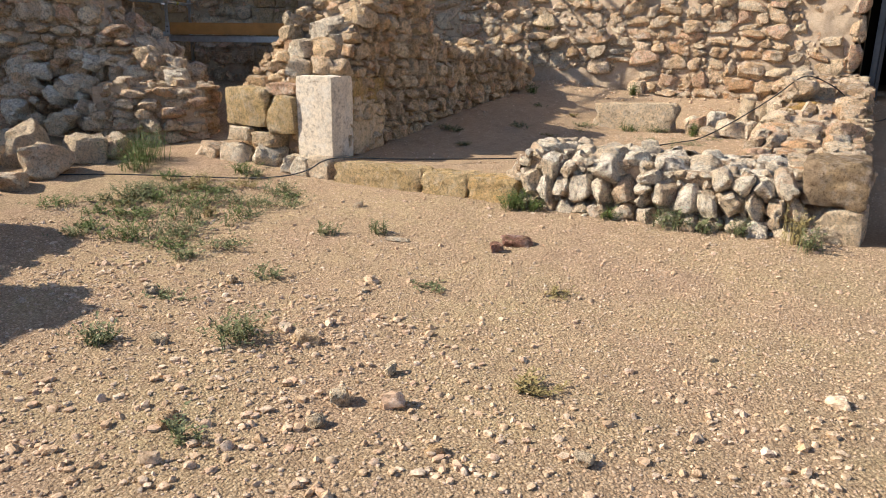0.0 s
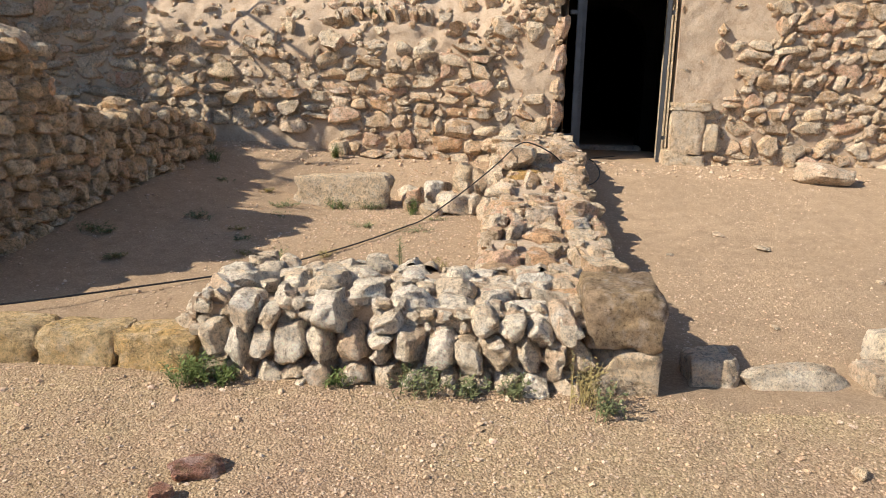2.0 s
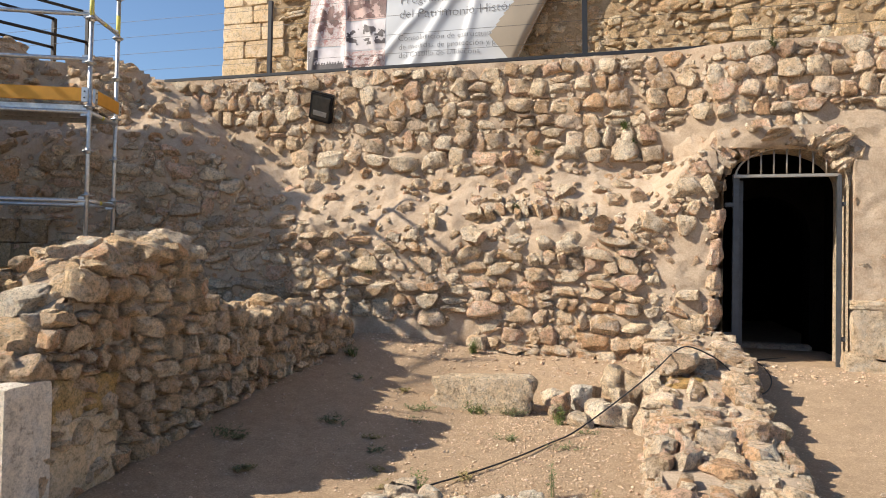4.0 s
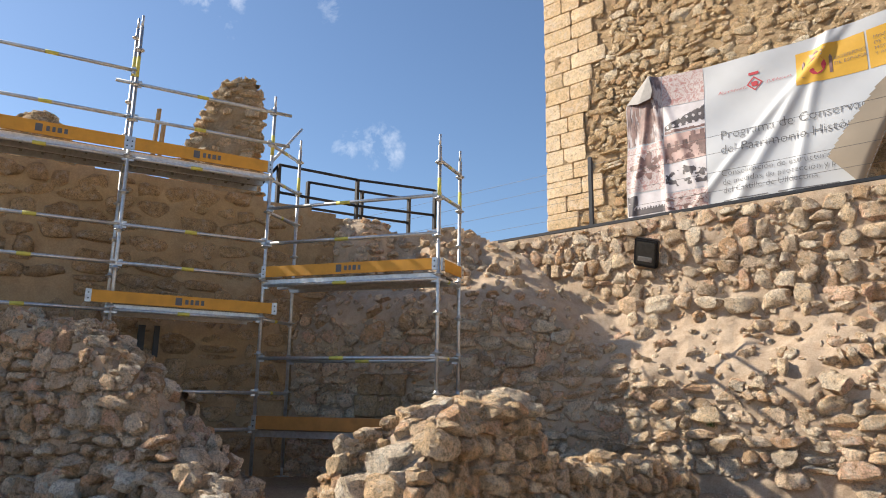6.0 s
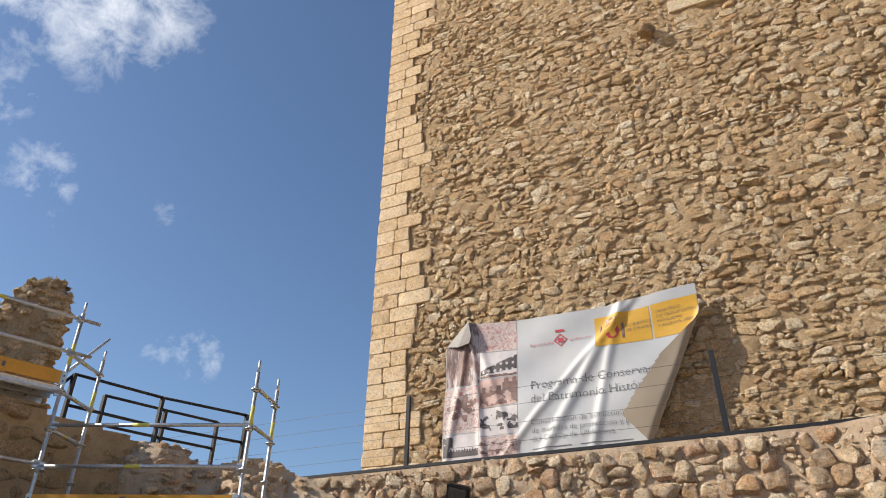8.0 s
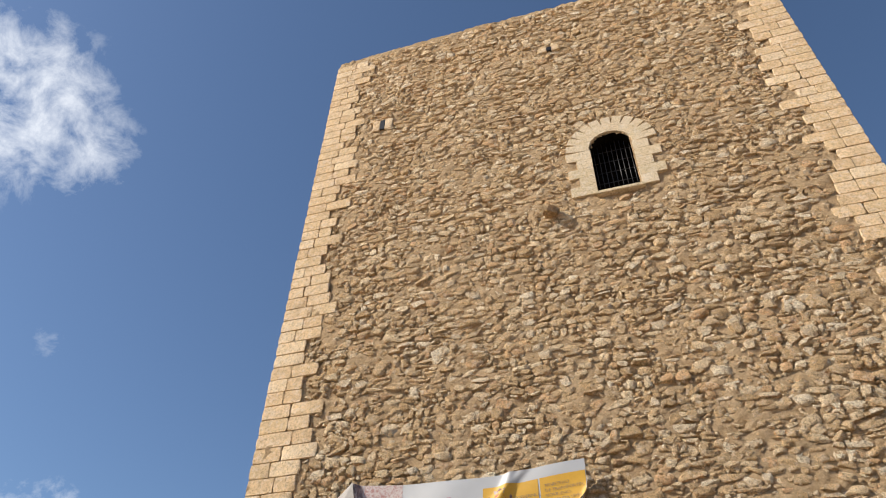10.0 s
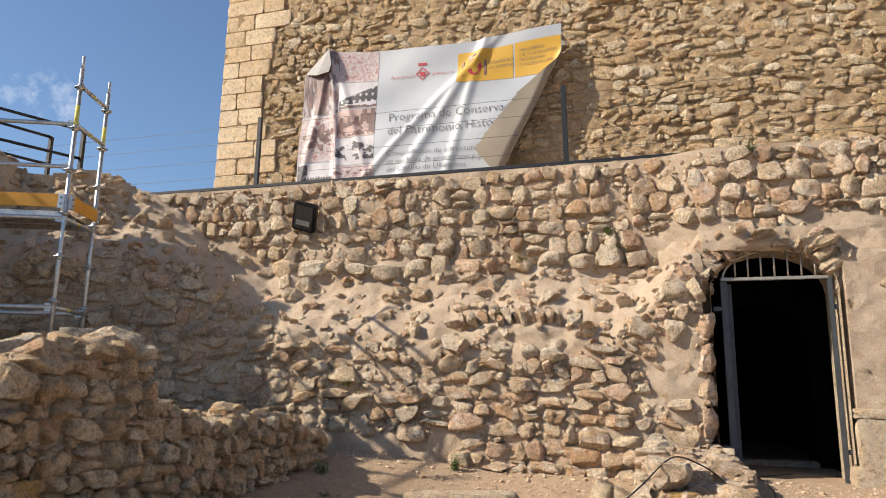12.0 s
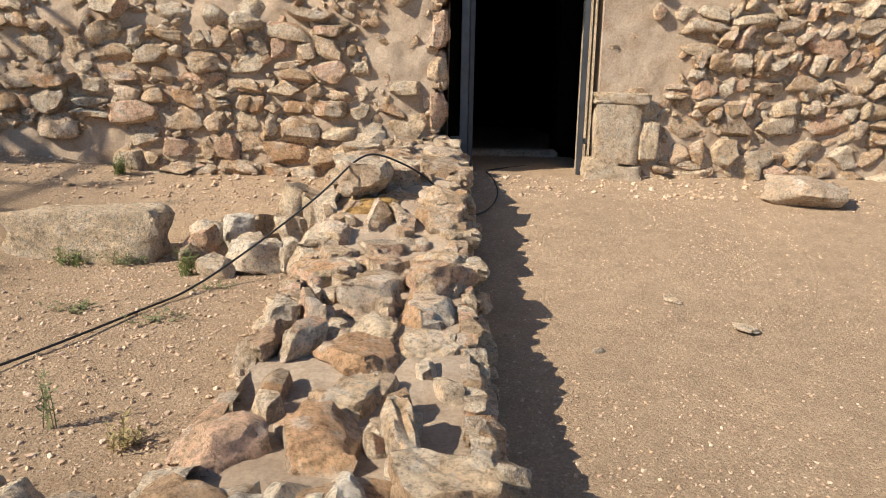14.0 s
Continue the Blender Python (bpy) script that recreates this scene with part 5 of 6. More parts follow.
# ---- ruin stump and mound behind the west wall ----
def mound(name, label, cx, cy, z0, h, rx, ry, seed, taper, hs=(0.10, 0.18), ws=(0.14, 0.30), skew=0.0, material=M_TOWER, bedm=M_MORTAR_D, turn=0.0):
    root = thing(name, label, "ruin", at=(cx, cy, z0))
    per = 2 * math.pi * (rx + ry) / 2
    def P(u, v):
        a = u / per * 2 * math.pi
        t = np.clip((v - z0) / h, 0, 1)
        s = 1 - taper * t
        s = s * np.sqrt(np.clip(1 - np.clip(t - 0.72, 0, 1) ** 2 / 0.28 ** 2 * 0.98, 0.01, 1))
        w = 1 + 0.16 * vnoise(np.stack([np.cos(a), np.sin(a), v * 1.2], 1), 1.5, 3, seed)
        lx, ly = rx * s * w * np.cos(a) + skew * t, ry * s * w * np.sin(a)
        ct, st = math.cos(radians(turn)), math.sin(radians(turn))
        return np.stack([cx + lx * ct - ly * st, cy + lx * st + ly * ct, np.minimum(v, z0 + h)], 1)
    wall_bed(root, [grid_sheet(P, 0, per, z0, z0 + h, 0.06, 0.05, seed)], bedm)
    stones_under(root, lay(P, 0, per, z0, z0 + h * 0.97, hs, ws, seed, None, T_MID, 0.03, (0.04, 0.08), (-0.02, 0.03), 14.0, drop=0.25), material, 60, (cx + 1, cy - 1, z0 + h / 2))
    return root


mound("ruin_stump", "slender weathered stump of a ruined rubble wall", -11.2, 7.85, 4.6, 2.65, 0.85, 0.30, 201, 0.55, skew=0.42, turn=38)
mound("ruin_mound", "low rubble mound on top of the west wall", -12.9, 5.75, 4.6, 1.75, 1.0, 0.8, 202, 0.55)
mound("ruin_mound", "low rubble mound above the scaffolded wall", -9.9, 9.95, 3.9, 1.05, 0.9, 0.7, 203, 0.3, material=M_STONE, bedm=M_MORTAR)
mound("ruin_mound", "low rubble mound above the scaffolded wall", -8.5, 10.7, 3.9, 0.62, 0.8, 0.5, 204, 0.3, material=M_STONE, bedm=M_MORTAR)

rail = thing("stair_railing", "black steel railing on the upper terrace", "railing", at=(-10.5, 10.4, 4.6))
for pts_ in (((-10.9, 8.98), (-10.5, 10.44), (-9.84, 11.85)), ((-11.33, 9.94), (-11.0, 11.0), (-10.65, 11.96))):
    for a_, b_ in zip(pts_, pts_[1:]):
        for z in (5.95, 5.45):
            part("rail_bar", tube_bm((*a_, z), (*b_, z), 0.026, 8), M_BLACK, rail)
    for q in pts_:
        part("rail_post", box_bm((0.06, 0.06, 1.45), pose(*q, 5.23)), M_BLACK, rail)
part("rail_bar", tube_bm((-10.9, 8.98, 5.95), (-11.3, 8.4, 5.0), 0.026, 8), M_BLACK, rail)

# ---- pier at the partition's end, sill stones, corner blocks, kerb ----
pier = thing("pier", "wall end of ochre and white dressed blocks on rough plinth stones", "pier", kind="structure", at=(-4.8, 5.4, 0.2))
white = place("dressed_block", (0.42, 0.34, 0.78), (-4.41, 5.45, 0.735), (0, 0, 1), 0, M_WHITE, pier, kind="square")
white["label"] = "tall white dressed limestone block"
for x, y, z, w, d, h, s, mm in ((-4.28, 5.90, 0.61, 0.16, 0.54, 0.48, 1, M_ASHLAR), (-4.29, 5.76, 0.98, 0.16, 0.26, 0.26, 2, M_OCHRE), (-4.29, 6.04, 0.98, 0.16, 0.28, 0.24, 3, M_OCHRE),
                                (-5.27, 5.42, 0.80, 0.56, 0.36, 0.38, 4, M_SILL), (-4.80, 5.42, 0.74, 0.36, 0.36, 0.38, 5, M_SILL), (-4.82, 5.44, 0.99, 0.36, 0.34, 0.12, 6, M_STONE),
                                (-5.38, 5.42, 0.53, 0.34, 0.36, 0.15, 7, M_STONE), (-5.05, 5.42, 0.49, 0.28, 0.36, 0.14, 1, M_STONE)):
    place("dressed_block", (w, d, h), (x, y, z), (0, 0, rng.uniform(-1.5, 1.5)), s, mm, pier, kind="block")
for x, w, h, s in ((-5.85, 0.42, 0.24, 1), (-5.42, 0.40, 0.26, 2), (-5.02, 0.42, 0.34, 3), (-4.72, 0.22, 0.24, 4), (-4.52, 0.22, 0.2, 5), (-4.30, 0.30, 0.22, 6)):
    place("plinth_stone", (w, 0.34, h), (x, 5.33, 0.20 + h * 0.36), (0, 0, rng.uniform(-6, 6)), s, M_PALE, pier, kind="rock" if s < 5 else "block")
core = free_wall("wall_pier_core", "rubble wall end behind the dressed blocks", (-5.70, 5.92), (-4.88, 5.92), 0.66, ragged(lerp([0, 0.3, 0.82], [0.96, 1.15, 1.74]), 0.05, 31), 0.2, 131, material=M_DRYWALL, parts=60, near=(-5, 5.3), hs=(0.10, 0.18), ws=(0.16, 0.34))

sill = thing("sill", "row of worn ochre threshold stones", "threshold", kind="structure", at=(-3.2, 5.2, 0.2))
for x, w, h, s, mm in ((-3.60, 0.92, 0.26, 1, M_SILL), (-2.90, 0.46, 0.28, 2, M_SILL), (-2.46, 0.44, 0.32, 3, M_OCHRE)):
    place("threshold_stone", (w, 0.30, h), (x, 5.26, 0.36 - h / 2 + 0.01), (0, 0, rng.uniform(-2, 2)), s, mm, sill, kind="block")
corner = thing("corner_blocks", "two weathered grey blocks stacked at the wall's corner", "stone block", at=(0.0, 5.3, 0.1), kind="structure")
place("corner_block", (0.40, 0.46, 0.31), (-0.02, 5.34, 0.565), (0, 1, 2), 2, M_CORNER, corner, kind="block")
place("corner_block", (0.34, 0.40, 0.30), (0.02, 5.34, 0.26), (0, 0, -4), 5, M_TAN, corner, kind="block")
kerb = thing("kerb", "row of rough pale kerb stones across the passage", "kerb", kind="structure", at=(1.2, 5.4, 0.1))
for x, w, h, s in ((0.49, 0.26, 0.26, 1), (0.95, 0.62, 0.22, 2), (1.40, 0.26, 0.24, 3), (1.78, 0.46, 0.22, 4), (2.25, 0.46, 0.22, 5), (2.8, 0.6, 0.2, 6)):
    place("kerb_stone", (w, 0.26, h), (x, 5.45, 0.19 - 0.01 * s), (0, rng.uniform(-3, 3), rng.uniform(-5, 5)), s, M_PALE, kerb, kind="block" if s % 2 else "rock")
place("kerb_stone", (0.26, 0.2, 0.24), (1.52, 5.62, 0.30), (0, 4, 10), 7, M_PALE, kerb, kind="block")

# pale boulders on the broken end of the partition
for k, (x, y, z, s) in enumerate(((-4.62, 5.80, 1.24, 0.36), (-4.45, 5.80, 1.42, 0.36), (-4.72, 5.86, 1.52, 0.42), (-4.50, 6.05, 1.72, 0.34), (-4.70, 6.28, 1.86, 0.40), (-4.85, 5.60, 1.08, 0.36), (-4.42, 6.45, 1.92, 0.30), (-4.60, 6.80, 1.96, 0.34), (-4.46, 6.98, 1.98, 0.42), (-4.75, 6.85, 1.96, 0.3), (-5.05, 5.75, 1.12, 0.34), (-4.95, 5.95, 1.35, 0.36), (-4.48, 5.64, 1.36, 0.40), (-4.76, 5.62, 1.38, 0.38), (-4.60, 5.74, 1.56, 0.38), (-4.44, 5.52, 1.20, 0.34), (-4.74, 5.50, 1.20, 0.34))):
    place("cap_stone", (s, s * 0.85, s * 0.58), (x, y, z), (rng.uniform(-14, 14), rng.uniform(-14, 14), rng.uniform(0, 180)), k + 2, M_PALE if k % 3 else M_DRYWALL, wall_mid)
place("cap_stone", (0.34, 0.32, 0.18), (-2.10, 5.50, 0.60), (4, 6, 25), 7, M_PALE, wall_low)
# ashlar filling of the blocked doorway behind the scaffold
for r_i in range(4):
    for c_i in range(2):
        u_ = -3.40 + 0.36 * c_i + 0.05 * (r_i % 2)
        place("blocking_stone", (0.35, 0.12, 0.30), (-5.75 + 0.898 * u_ + 0.02, 10.85 + 0.440 * u_ - 0.05, 1.25 + 0.31 * r_i), (0, 0, 26), r_i * 2 + c_i, M_BROWN, wall_main, kind="block")

# ---- loose blocks and stones in the room ----
def gz(x, y):
    return float(ground_z(np.array([x]), np.array([y]))[0])


def loose(name, label, x, y, size, rot, seed, material, lift=0.38, kind="rock", group=""):
    return place(name, size, (x, y, gz(x, y) + size[2] * lift), rot, seed, material, None, label, "stone", group, kind)


loose("stone_block", "long weathered limestone block lying on the ground", -2.34, 9.02, (0.96, 0.36, 0.36), (0, -1, -2), 1, M_TAN, 0.40, "block")
for k, (x, y, s, h) in enumerate(((-1.62, 9.05, 0.26, 0.22), (-1.42, 9.25, 0.30, 0.28), (-1.28, 8.95, 0.22, 0.2), (-1.60, 8.80, 0.20, 0.17), (-1.18, 8.68, 0.36, 0.30), (-1.02, 9.15, 0.30, 0.34), (-1.35, 9.5, 0.26, 0.24),
                                 (-0.95, 8.75, 0.30, 0.24), (-1.38, 8.55, 0.26, 0.16), (-0.86, 9.45, 0.34, 0.4), (-1.7, 9.45, 0.3, 0.2), (-1.1, 9.75, 0.34, 0.36), (-0.80, 8.45, 0.26, 0.26))):
    loose("rubble_stone", "rounded rubble stone fallen against the low wall", x, y, (s, s * 0.8, h), (rng.uniform(-20, 20), rng.uniform(-20, 20), rng.uniform(0, 180)), k, (M_STONE, M_PALE, M_TAN)[k % 3], 0.40, "rock", "fallen rubble")
place("rubble_stone", (0.42, 0.34, 0.26), (-0.52, 9.0, 1.00), (0, 4, 20), 9, M_PALE, None, "grey flat-topped stone on the low wall under a cable", "stone")
place("rubble_stone", (0.40, 0.30, 0.18), (-0.50, 8.95, 0.80), (0, -6, 10), 10, M_OCHRE, None, "ochre stone on the low wall", "stone")
loose("stone_slab", "pale flat slab lying by the wall", 3.0, 10.15, (0.72, 0.44, 0.26), (0, 3, -12), 3, M_PALE, 0.35, "rock")
for k, (x, y, s) in enumerate(((1.33, 8.42, 0.16), (1.6, 8.0, 0.18), (0.75, 7.7, 0.08), (2.2, 7.2, 0.09), (1.1, 6.2, 0.07))):
    loose("flat_stone", "small pale flat stone on the path", x, y, (s, s * 0.6, 0.03), (0, 0, rng.uniform(0, 180)), k, M_PALE, 0.3, "rock", "path stones")
loose("red_stone", "dull red sandstone piece in the gravel", -1.86, 4.34, (0.24, 0.17, 0.07), (4, 5, 20), 2, M_RED)
loose("red_stone", "dull red sandstone piece in the gravel", -1.92, 4.12, (0.13, 0.09, 0.07), (4, 5, 80), 5, M_RED)
loose("flat_stone", "white flat stone in the gravel", -2.66, 4.03, (0.20, 0.08, 0.025), (0, 0, 10), 4, M_PALE)
for k, (x, y, s) in enumerate(((-1.60, 2.37, 0.10), (-1.62, 2.04, 0.13), (-1.42, 2.13, 0.13), (-1.58, 1.85, 0.10), (-2.12, 2.42, 0.20), (-2.28, 2.46, 0.14), (-2.72, 2.05, 0.11), (-2.55, 2.3, 0.07), (0.13, 3.03, 0.12), (-0.62, 2.1, 0.10), (-1.1, 1.9, 0.09),
                              (-0.78, 1.62, 0.12), (-3.35, 2.52, 0.16), (-3.1, 2.9, 0.09), (-2.35, 3.3, 0.12), (-2.3, 3.15, 0.08), (-2.05, 1.55, 0.13), (-1.9, 1.35, 0.10), (-0.4, 3.2, 0.07), (0.9, 4.6, 0.09), (1.3, 3.6, 0.08), (-3.4, 4.6, 0.12))):
    s *= 0.8
    loose("loose_stone", "loose broken limestone piece on the gravel", x, y, (s, s * rng.uniform(0.6, 0.9), s * 0.62), (rng.uniform(-15, 15), rng.uniform(-15, 15), rng.uniform(0, 180)), k, (M_TAN, M_DRYWALL, M_PEBBLE)[k % 3], 0.3, "rock", "loose stones")

# big stones at the foot of the west rubble
for k, (x, y, s, h) in enumerate(((-6.55, 3.95, 0.62, 0.36), (-6.75, 4.45, 0.46, 0.40), (-6.35, 3.45, 0.5, 0.2), (-6.95, 3.5, 0.5, 0.4), (-6.6, 4.75, 0.34, 0.3), (-7.1, 4.1, 0.5, 0.5), (-6.5, 2.95, 0.55, 0.3), (-7.3, 3.0, 0.5, 0.6))):
    loose("boulder", "large weathered boulder at the foot of the rubble", x, y, (s, s * 0.8, h), (rng.uniform(-8, 8), rng.uniform(-8, 8), rng.uniform(0, 180)), k + 3, M_TAN if k % 2 else M_PALE, 0.36, "rock", "boulders")
for k in range(60):
    x = rng.uniform(-8.6, -6.75)
    run = rng.uniform(0.30, 0.95)
    y = 5.0 + (x + 9.9) * 0.39 - run
    s = rng.uniform(0.16, 0.34)
    z = 0.45 + 1.05 * (0.95 - run) + 0.22 * (-6.7 - x) * (1.0 - run) + 0.1 * rng.random()
    place("rubble_stone", (s, s * 0.8, s * 0.6), (x, y, z), (rng.uniform(-25, 25), rng.uniform(-25, 25), rng.uniform(0, 180)), k, M_PALE if k % 3 else M_STONE, wall_rub)

# ---- cable ----
cab = bpy.data.curves.new("cable", 'CURVE')
cab.dimensions, cab.bevel_depth, cab.bevel_resolution = '3D', 0.0065, 2
sp = cab.splines.new('NURBS')
way = [(-7.4, 3.0, None), (-6.3, 4.0, None), (-5.4, 4.55, None), (-4.7, 4.85, None), (-4.30, 5.02, 0.26), (-4.12, 5.10, 0.42), (-3.6, 5.30, 0.41), (-2.9, 6.0, None), (-2.3, 6.46, None), (-1.95, 6.95, None), (-1.71, 7.38, None), (-1.52, 7.85, None), (-1.40, 8.15, None),
       (-1.10, 8.48, 0.66), (-0.75, 8.76, 0.93), (-0.54, 8.90, 1.15), (-0.40, 8.98, 1.15), (-0.1, 9.15, 0.98), (0.10, 9.45, 0.66), (0.32, 9.75, None), (0.46, 10.2, None), (0.42, 10.7, None), (0.36, 11.2, 0.80), (0.9, 11.7, 0.79)]
sp.points.add(len(way) - 1)
for q, (x, y, z) in zip(sp.points, way):
    q.co = (x, y, (gz(x, y) + 0.025) if z is None else z, 1)
sp.use_endpoint_u, sp.order_u = True, 3
cab.materials.append(M_CABLE)
tagged(new("cable", cab), "thin black electric cable trailing over stones", "cable")


# ---- weeds ----
def weed(name, label, x, y, h, spread, n, seed, material, leafy=True, z=None, group="weeds", category="weed"):
    r = np.random.default_rng(seed)
    v, f = [], []
    zb = gz(x, y) - 0.01 if z is None else z
    for k in range(n):
        a, lean_ = r.uniform(0, 2 * math.pi), r.uniform(0.1, 1.0)
        L = h * r.uniform(0.5, 1.05)
        d = np.array([math.cos(a) * lean_ * spread / h, math.sin(a) * lean_ * spread / h, 1.0])
        o = np.array([r.normal(0, spread * 0.25), r.normal(0, spread * 0.25), 0])
        side = np.array([-math.sin(a), math.cos(a), 0]) * 0.0022
        pts = [o + d * L * t - np.array([0, 0, 0.35 * L * lean_ * t * t]) for t in (0, 0.35, 0.7, 1.0)]
        b0 = len(v)
        for i, p in enumerate(pts):
            w = side * (1.3 - i * 0.38)
            v += [p - w, p + w]
        f += [[b0 + 2 * i, b0 + 2 * i + 1, b0 + 2 * i + 3, b0 + 2 * i + 2] for i in range(3)]
        if leafy:
            for i in range(int(9 + 6 * r.random())):
                t = r.uniform(0.15, 1.0)
                p = o + d * L * t - np.array([0, 0, 0.35 * L * lean_ * t * t])
                b = r.uniform(0, 2 * math.pi)
                q = np.array([math.cos(b), math.sin(b), r.uniform(-0.1, 0.8)]) * r.uniform(0.012, 0.032)
                s = np.cross(q, [0, 0, 1])
                s = s / (np.linalg.norm(s) + 1e-9) * r.uniform(0.003, 0.007)
                b0 = len(v)
                v += [p, p + q * 0.5 + s, p + q, p + q * 0.5 - s + np.array([0, 0, 0.002])]
                f.append([b0, b0 + 1, b0 + 2, b0 + 3])
    ob = new(name, mesh_of(name, np.array(v), f, material, False))
    ob.location = (x, y, zb)
    return tagged(ob, label, category, group)


WE = [(-2.41, 2.26, 0.20, 0.24, 60, M_OLIVE), (-2.96, 1.90, 0.13, 0.16, 40, M_OLIVE), (-2.20, 5.02, 0.20, 0.16, 60, M_LEAF), (-2.05, 5.04, 0.13, 0.14, 40, M_LEAF), (-1.02, 5.08, 0.17, 0.2, 46, M_OLIVE), (-0.8, 5.06, 0.12, 0.16, 34, M_OLIVE),
      (-0.55, 5.05, 0.14, 0.12, 26, M_OLIVE), (-1.45, 5.08, 0.10, 0.12, 26, M_LEAF), (-0.2, 5.0, 0.34, 0.14, 30, M_DRY), (-0.1, 4.92, 0.2, 0.12, 24, M_OLIVE), (-6.2, 4.75, 0.42, 0.34, 120, M_LEAF), (-6.05, 4.5, 0.28, 0.3, 70, M_LEAF),
      (-4.66, 4.0, 0.16, 0.3, 60, M_LEAF), (-4.2, 3.5, 0.14, 0.34, 60, M_OLIVE), (-4.45, 3.2, 0.16, 0.2, 40, M_LEAF), (-3.7, 3.4, 0.10, 0.22, 34, M_OLIVE), (-5.3, 3.9, 0.14, 0.3, 50, M_OLIVE), (-5.6, 3.4, 0.12, 0.3, 40, M_LEAF), (-3.2, 3.9, 0.12, 0.14, 24, M_OLIVE), (-2.85, 4.1, 0.14, 0.12, 24, M_OLIVE),
      (-5.05, 4.95, 0.14, 0.16, 40, M_LEAF), (-4.85, 4.9, 0.12, 0.14, 30, M_OLIVE), (-0.99, 2.52, 0.07, 0.14, 36, M_DRY), (-1.39, 6.72, 0.34, 0.04, 7, M_OLIVE), (-2.22, 6.55, 0.18, 0.08, 16, M_LEAF), (-1.08, 6.62, 0.12, 0.10, 14, M_DRY),
      (-2.35, 8.85, 0.13, 0.22, 50, M_LEAF), (-2.05, 8.82, 0.12, 0.2, 40, M_OLIVE), (-1.55, 8.55, 0.22, 0.10, 24, M_LEAF), (-2.85, 8.5, 0.08, 0.2, 24, M_OLIVE), (-3.3, 7.6, 0.08, 0.16, 20, M_OLIVE), (-3.9, 7.0, 0.07, 0.16, 16, M_OLIVE), (-1.9, 7.9, 0.06, 0.14, 16, M_OLIVE),
      (-2.83, 10.62, 0.20, 0.10, 40, M_LEAF), (-4.0, 9.6, 0.16, 0.14, 30, M_LEAF), (-3.2, 2.5, 0.05, 0.2, 24, M_OLIVE), (-1.3, 3.6, 0.05, 0.14, 16, M_DRY), (-3.0, 3.1, 0.08, 0.2, 24, M_OLIVE), (-4.0, 4.4, 0.10, 0.3, 40, M_OLIVE), (-4.9, 4.4, 0.12, 0.3, 46, M_LEAF), (-1.9, 1.5, 0.12, 0.12, 16, M_OLIVE), (-2.0, 3.4, 0.05, 0.15, 16, M_OLIVE)]
for k in range(16):
    WE.append((rng.normal(-4.75, 0.5), rng.normal(3.85, 0.28), rng.uniform(0.10, 0.18), rng.uniform(0.12, 0.26), int(rng.uniform(12, 26)), (M_LEAF, M_OLIVE)[k % 2]))
for k in range(22):
    WE.append((rng.uniform(-5.7, -3.5), rng.uniform(3.0, 4.95), rng.uniform(0.05, 0.13), rng.uniform(0.12, 0.3), int(rng.uniform(16, 40)), (M_OLIVE, M_LEAF, M_OLIVE, M_DRY)[k % 4]))
for k in range(14):
    WE.append((rng.uniform(-4.0, -1.2), rng.uniform(6.2, 9.0), rng.uniform(0.03, 0.07), rng.uniform(0.08, 0.2), int(rng.uniform(10, 20)), (M_OLIVE, M_DRY)[k % 2]))
for k, (x, y, h, s, n, mm) in enumerate(WE):
    nm, lb = {"weed_green": ("weed", "green leafy weed tuft growing in dry gravel"), "dry_grass": ("dry_tuft", "dry yellow grass tuft in the earth"), "grey_green_weed": ("weed", "sparse grey-green weed on stony ground")}[mm.name]
    weed(nm, lb, x, y, h, s, n, 900 + k, mm)
for k, (x, y, z, mm) in enumerate(((-4.3, 10.82, 1.72, M_LEAF), (-1.1, 11.40, 3.62, M_LEAF), (-1.0, 11.42, 3.38, M_LEAF), (-2.2, 11.40, 3.30, M_LEAF), (0.6, 11.22, 4.5, M_OLIVE), (-2.4, 11.0, 2.55, M_OLIVE), (-0.2, 11.44, 3.9, M_LEAF))):
    weed("wall_weed", "small green weed rooted in a wall joint", x, y, 0.14, 0.10, 26, 960 + k, mm, True, z - 0.02, "wall weeds")


# ---- gravel ----
def scatter(name, label, n, xr, yr, sr, seed, dens=None):
    r = np.random.default_rng(seed)
    x, y = r.uniform(*xr, n), r.uniform(*yr, n)
    if dens is not None:
        k = r.random(n) < dens(x, y)
        x, y = x[k], y[k]
    n = len(x)
    z = ground_z(x, y)
    fl = np.stack([x, y, 0 * x], 1)
    z = z + 0.022 * vnoise(fl, 1.3, 3, 3) + 0.014 * vnoise(fl, 6.0, 3, 5)
    s = sr[0] * (sr[1] / sr[0]) ** (r.random(n) ** 2.2)
    vv, ff, base = [], [], 0
    which = r.integers(0, len(T_PEB), n)
    for t in range(len(T_PEB)):
        i = np.nonzero(which == t)[0]
        tv, tf = T_PEB[t]
        a = r.uniform(0, 2 * math.pi, len(i))
        c, sn = np.cos(a)[:, None], np.sin(a)[:, None]
        sx, sy, sz = (s[i] * 0.5)[:, None], (s[i] * r.uniform(0.3, 0.5, len(i)))[:, None], (s[i] * r.uniform(0.2, 0.4, len(i)))[:, None]
        X, Y, Z = tv[:, 0] * sx, tv[:, 1] * sy, tv[:, 2] * sz
        P = np.stack([x[i][:, None] + X * c - Y * sn, y[i][:, None] + X * sn + Y * c, z[i][:, None] + Z + sz * 0.35], -1)
        m = len(tv)
        vv.append(P.reshape(-1, 3))
        F_ = (np.array(tf)[None] + (np.arange(len(i)) * m)[:, None, None] + base).reshape(-1, len(tf[0]))
        ff.append(F_)
        base += m * len(i)
    me = mesh_of(name, np.concatenate(vv), np.concatenate(ff).tolist(), M_PEBBLE, True, 40)
    return tagged(new(name, me), label, "gravel", kind="stuff")


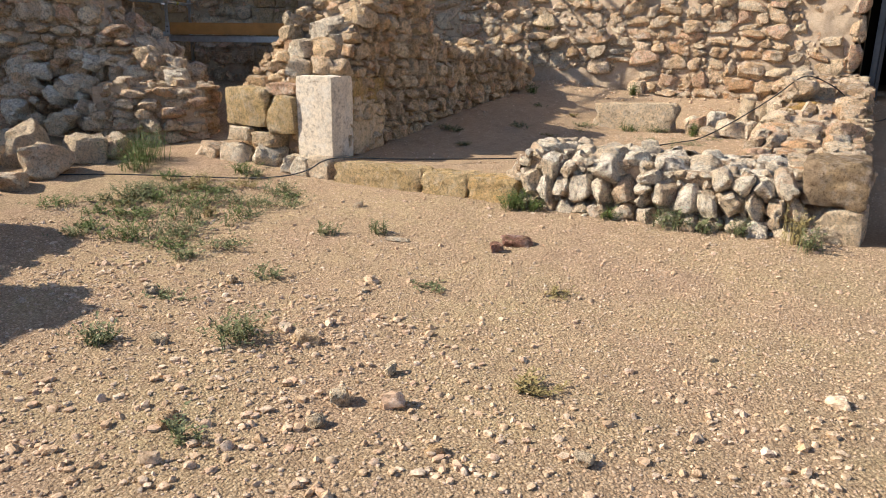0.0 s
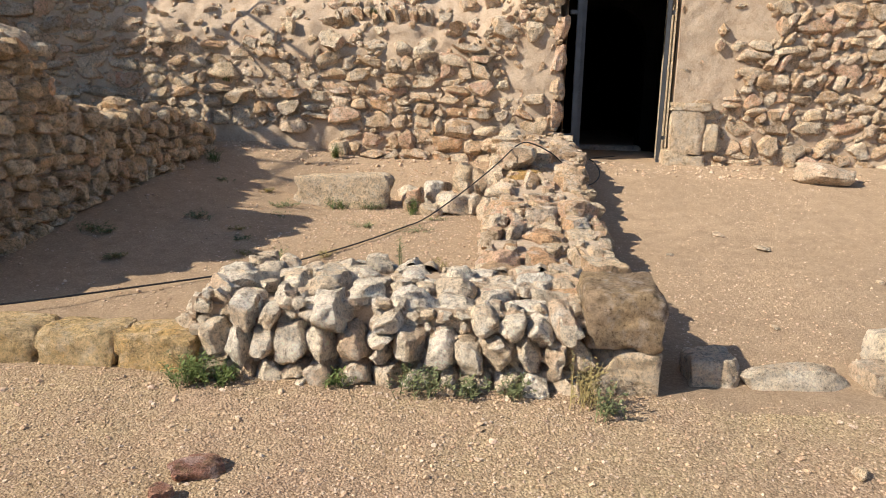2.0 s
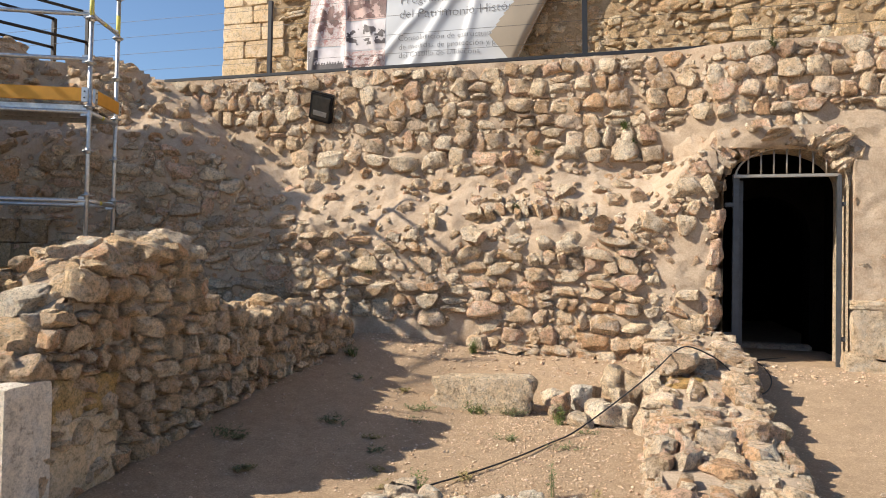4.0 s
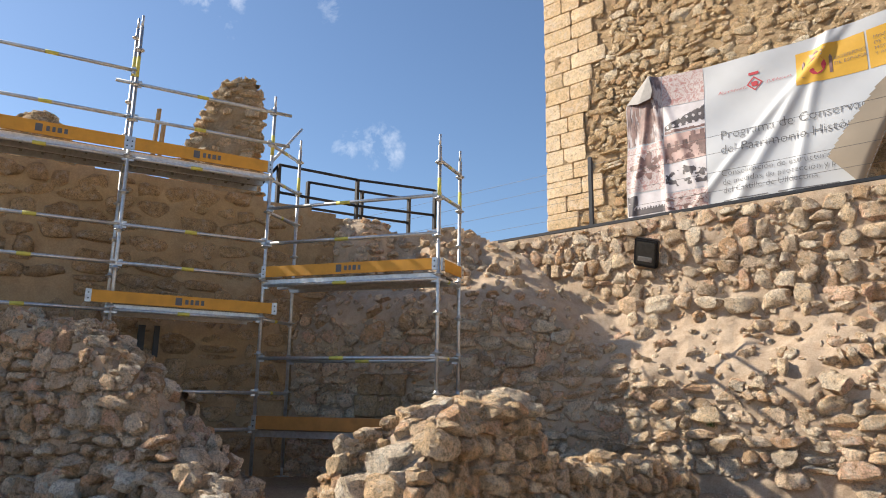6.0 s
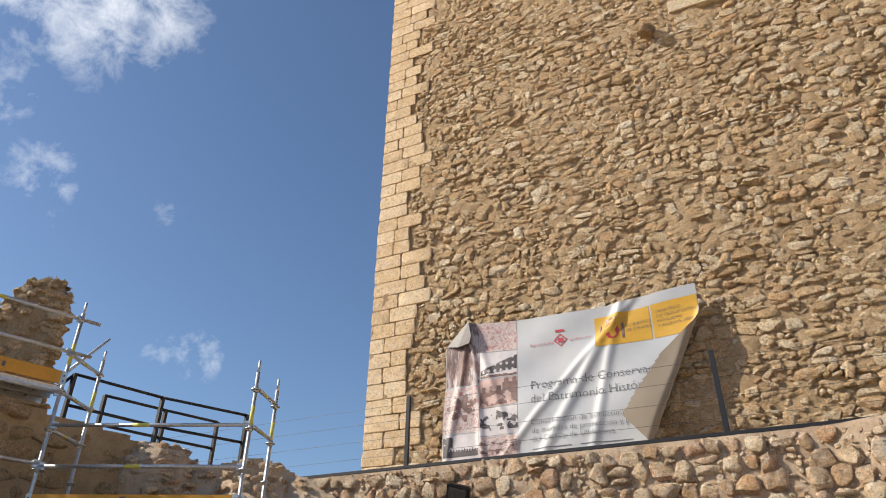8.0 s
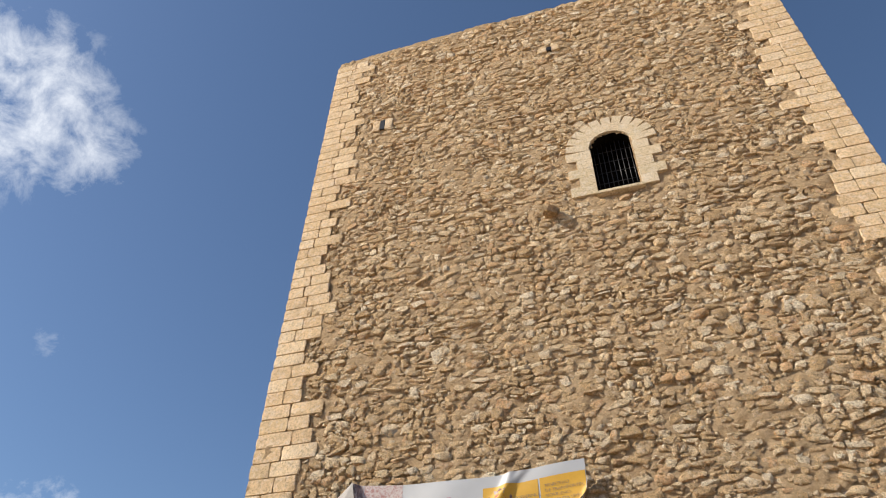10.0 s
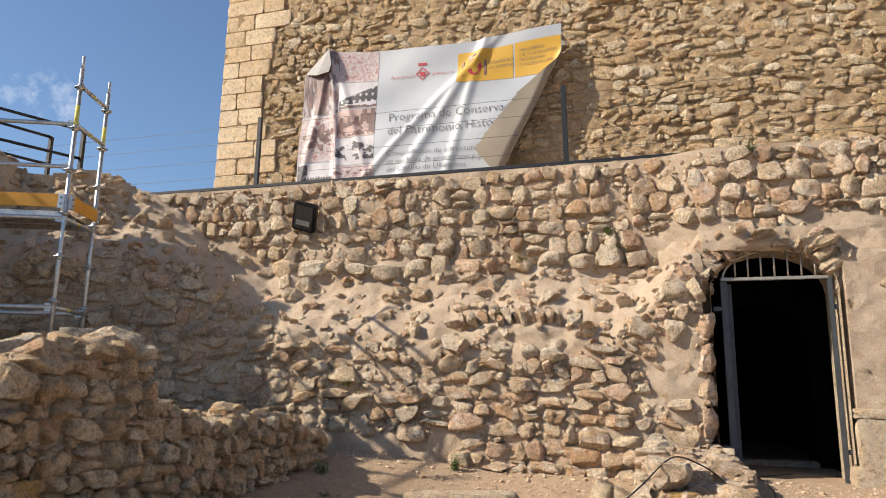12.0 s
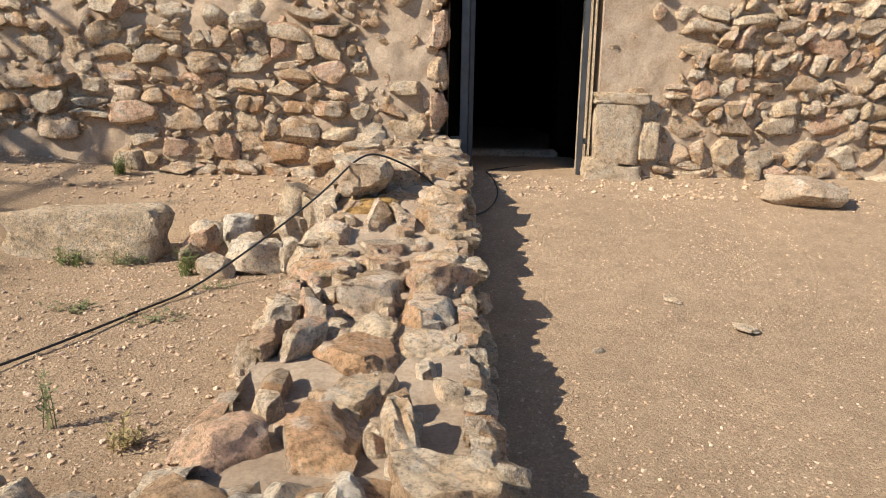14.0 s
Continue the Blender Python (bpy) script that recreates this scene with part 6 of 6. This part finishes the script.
court = lambda x, y: np.clip(0.5 + 0.9 * ss(-0.1, 0.5, vnoise(np.stack([x, y, 0 * x], 1), 0.7, 2, 2)), 0, 1)
scatter("gravel", "fine tan and pink gravel over the court", 52000, (-5.5, 2.8), (0.7, 5.15), (0.008, 0.026), 1, court)
scatter("gravel_coarse", "coarse broken stone scattered in the court", 9000, (-5.5, 2.5), (0.4, 5.1), (0.014, 0.050), 2, lambda x, y: 0.25 + 0.75 * ss(-0.5, -2.2, x) * ss(4.4, 2.5, y))
scatter("gravel_rubble", "broken stone chips heaped in the court", 3600, (-4.2, 0.2), (0.6, 3.0), (0.016, 0.065), 12, lambda x, y: ss(0.0, 0.35, vnoise(np.stack([x, y, 0 * x], 1), 1.6, 2, 8) + 0.25))
scatter("gravel_room", "sparse gravel on the floor of the ruined room", 15000, (-4.2, -0.7), (5.6, 10.5), (0.008, 0.035), 3, lambda x, y: 0.2 + 0.8 * ss(-3.4, -1.6, x))
scatter("gravel_path", "fine gravel on the path to the gateway", 18000, (0.15, 4.5), (5.6, 10.7), (0.007, 0.024), 4, lambda x, y: 0.25 + 0.75 * ss(-0.2, 0.4, vnoise(np.stack([x, y, 0 * x], 1), 0.9, 2, 7)))
scatter("gravel_walltop", "grit and small chips at the foot of the walls", 1400, (-4.3, 3.5), (10.2, 10.8), (0.015, 0.07), 5)

# ---- ruins behind and beside the walker; the west one added to cast a shadow ----
# stays out of view; its stepped top shapes the shadow on the gravel
free_wall("wall_shadow_caster", "unseen rubble wall added to cast a shadow on the court", (-5.95, 0.30), (-5.95, 2.45), 0.45, ragged(lerp([0, 0.70, 0.85, 1.20, 2.15], [1.95, 1.92, 1.34, 1.16, 0.88]), 0.06, 21), 0.0, 141, parts=0, near=(-5, 1), tmpl=T_MID)
free_wall("wall_south", "rubble wall closing the court", (7.0, -6.0), (-9.0, -6.0), 0.7, ragged(lerp([0, 16.0], [2.2, 2.4]), 0.08, 22), 0.0, 142, parts=0, near=(0, -6), tmpl=T_MID, chips=False, sides="f", hs=(0.2, 0.3), ws=(0.3, 0.5))
flush_pieces()
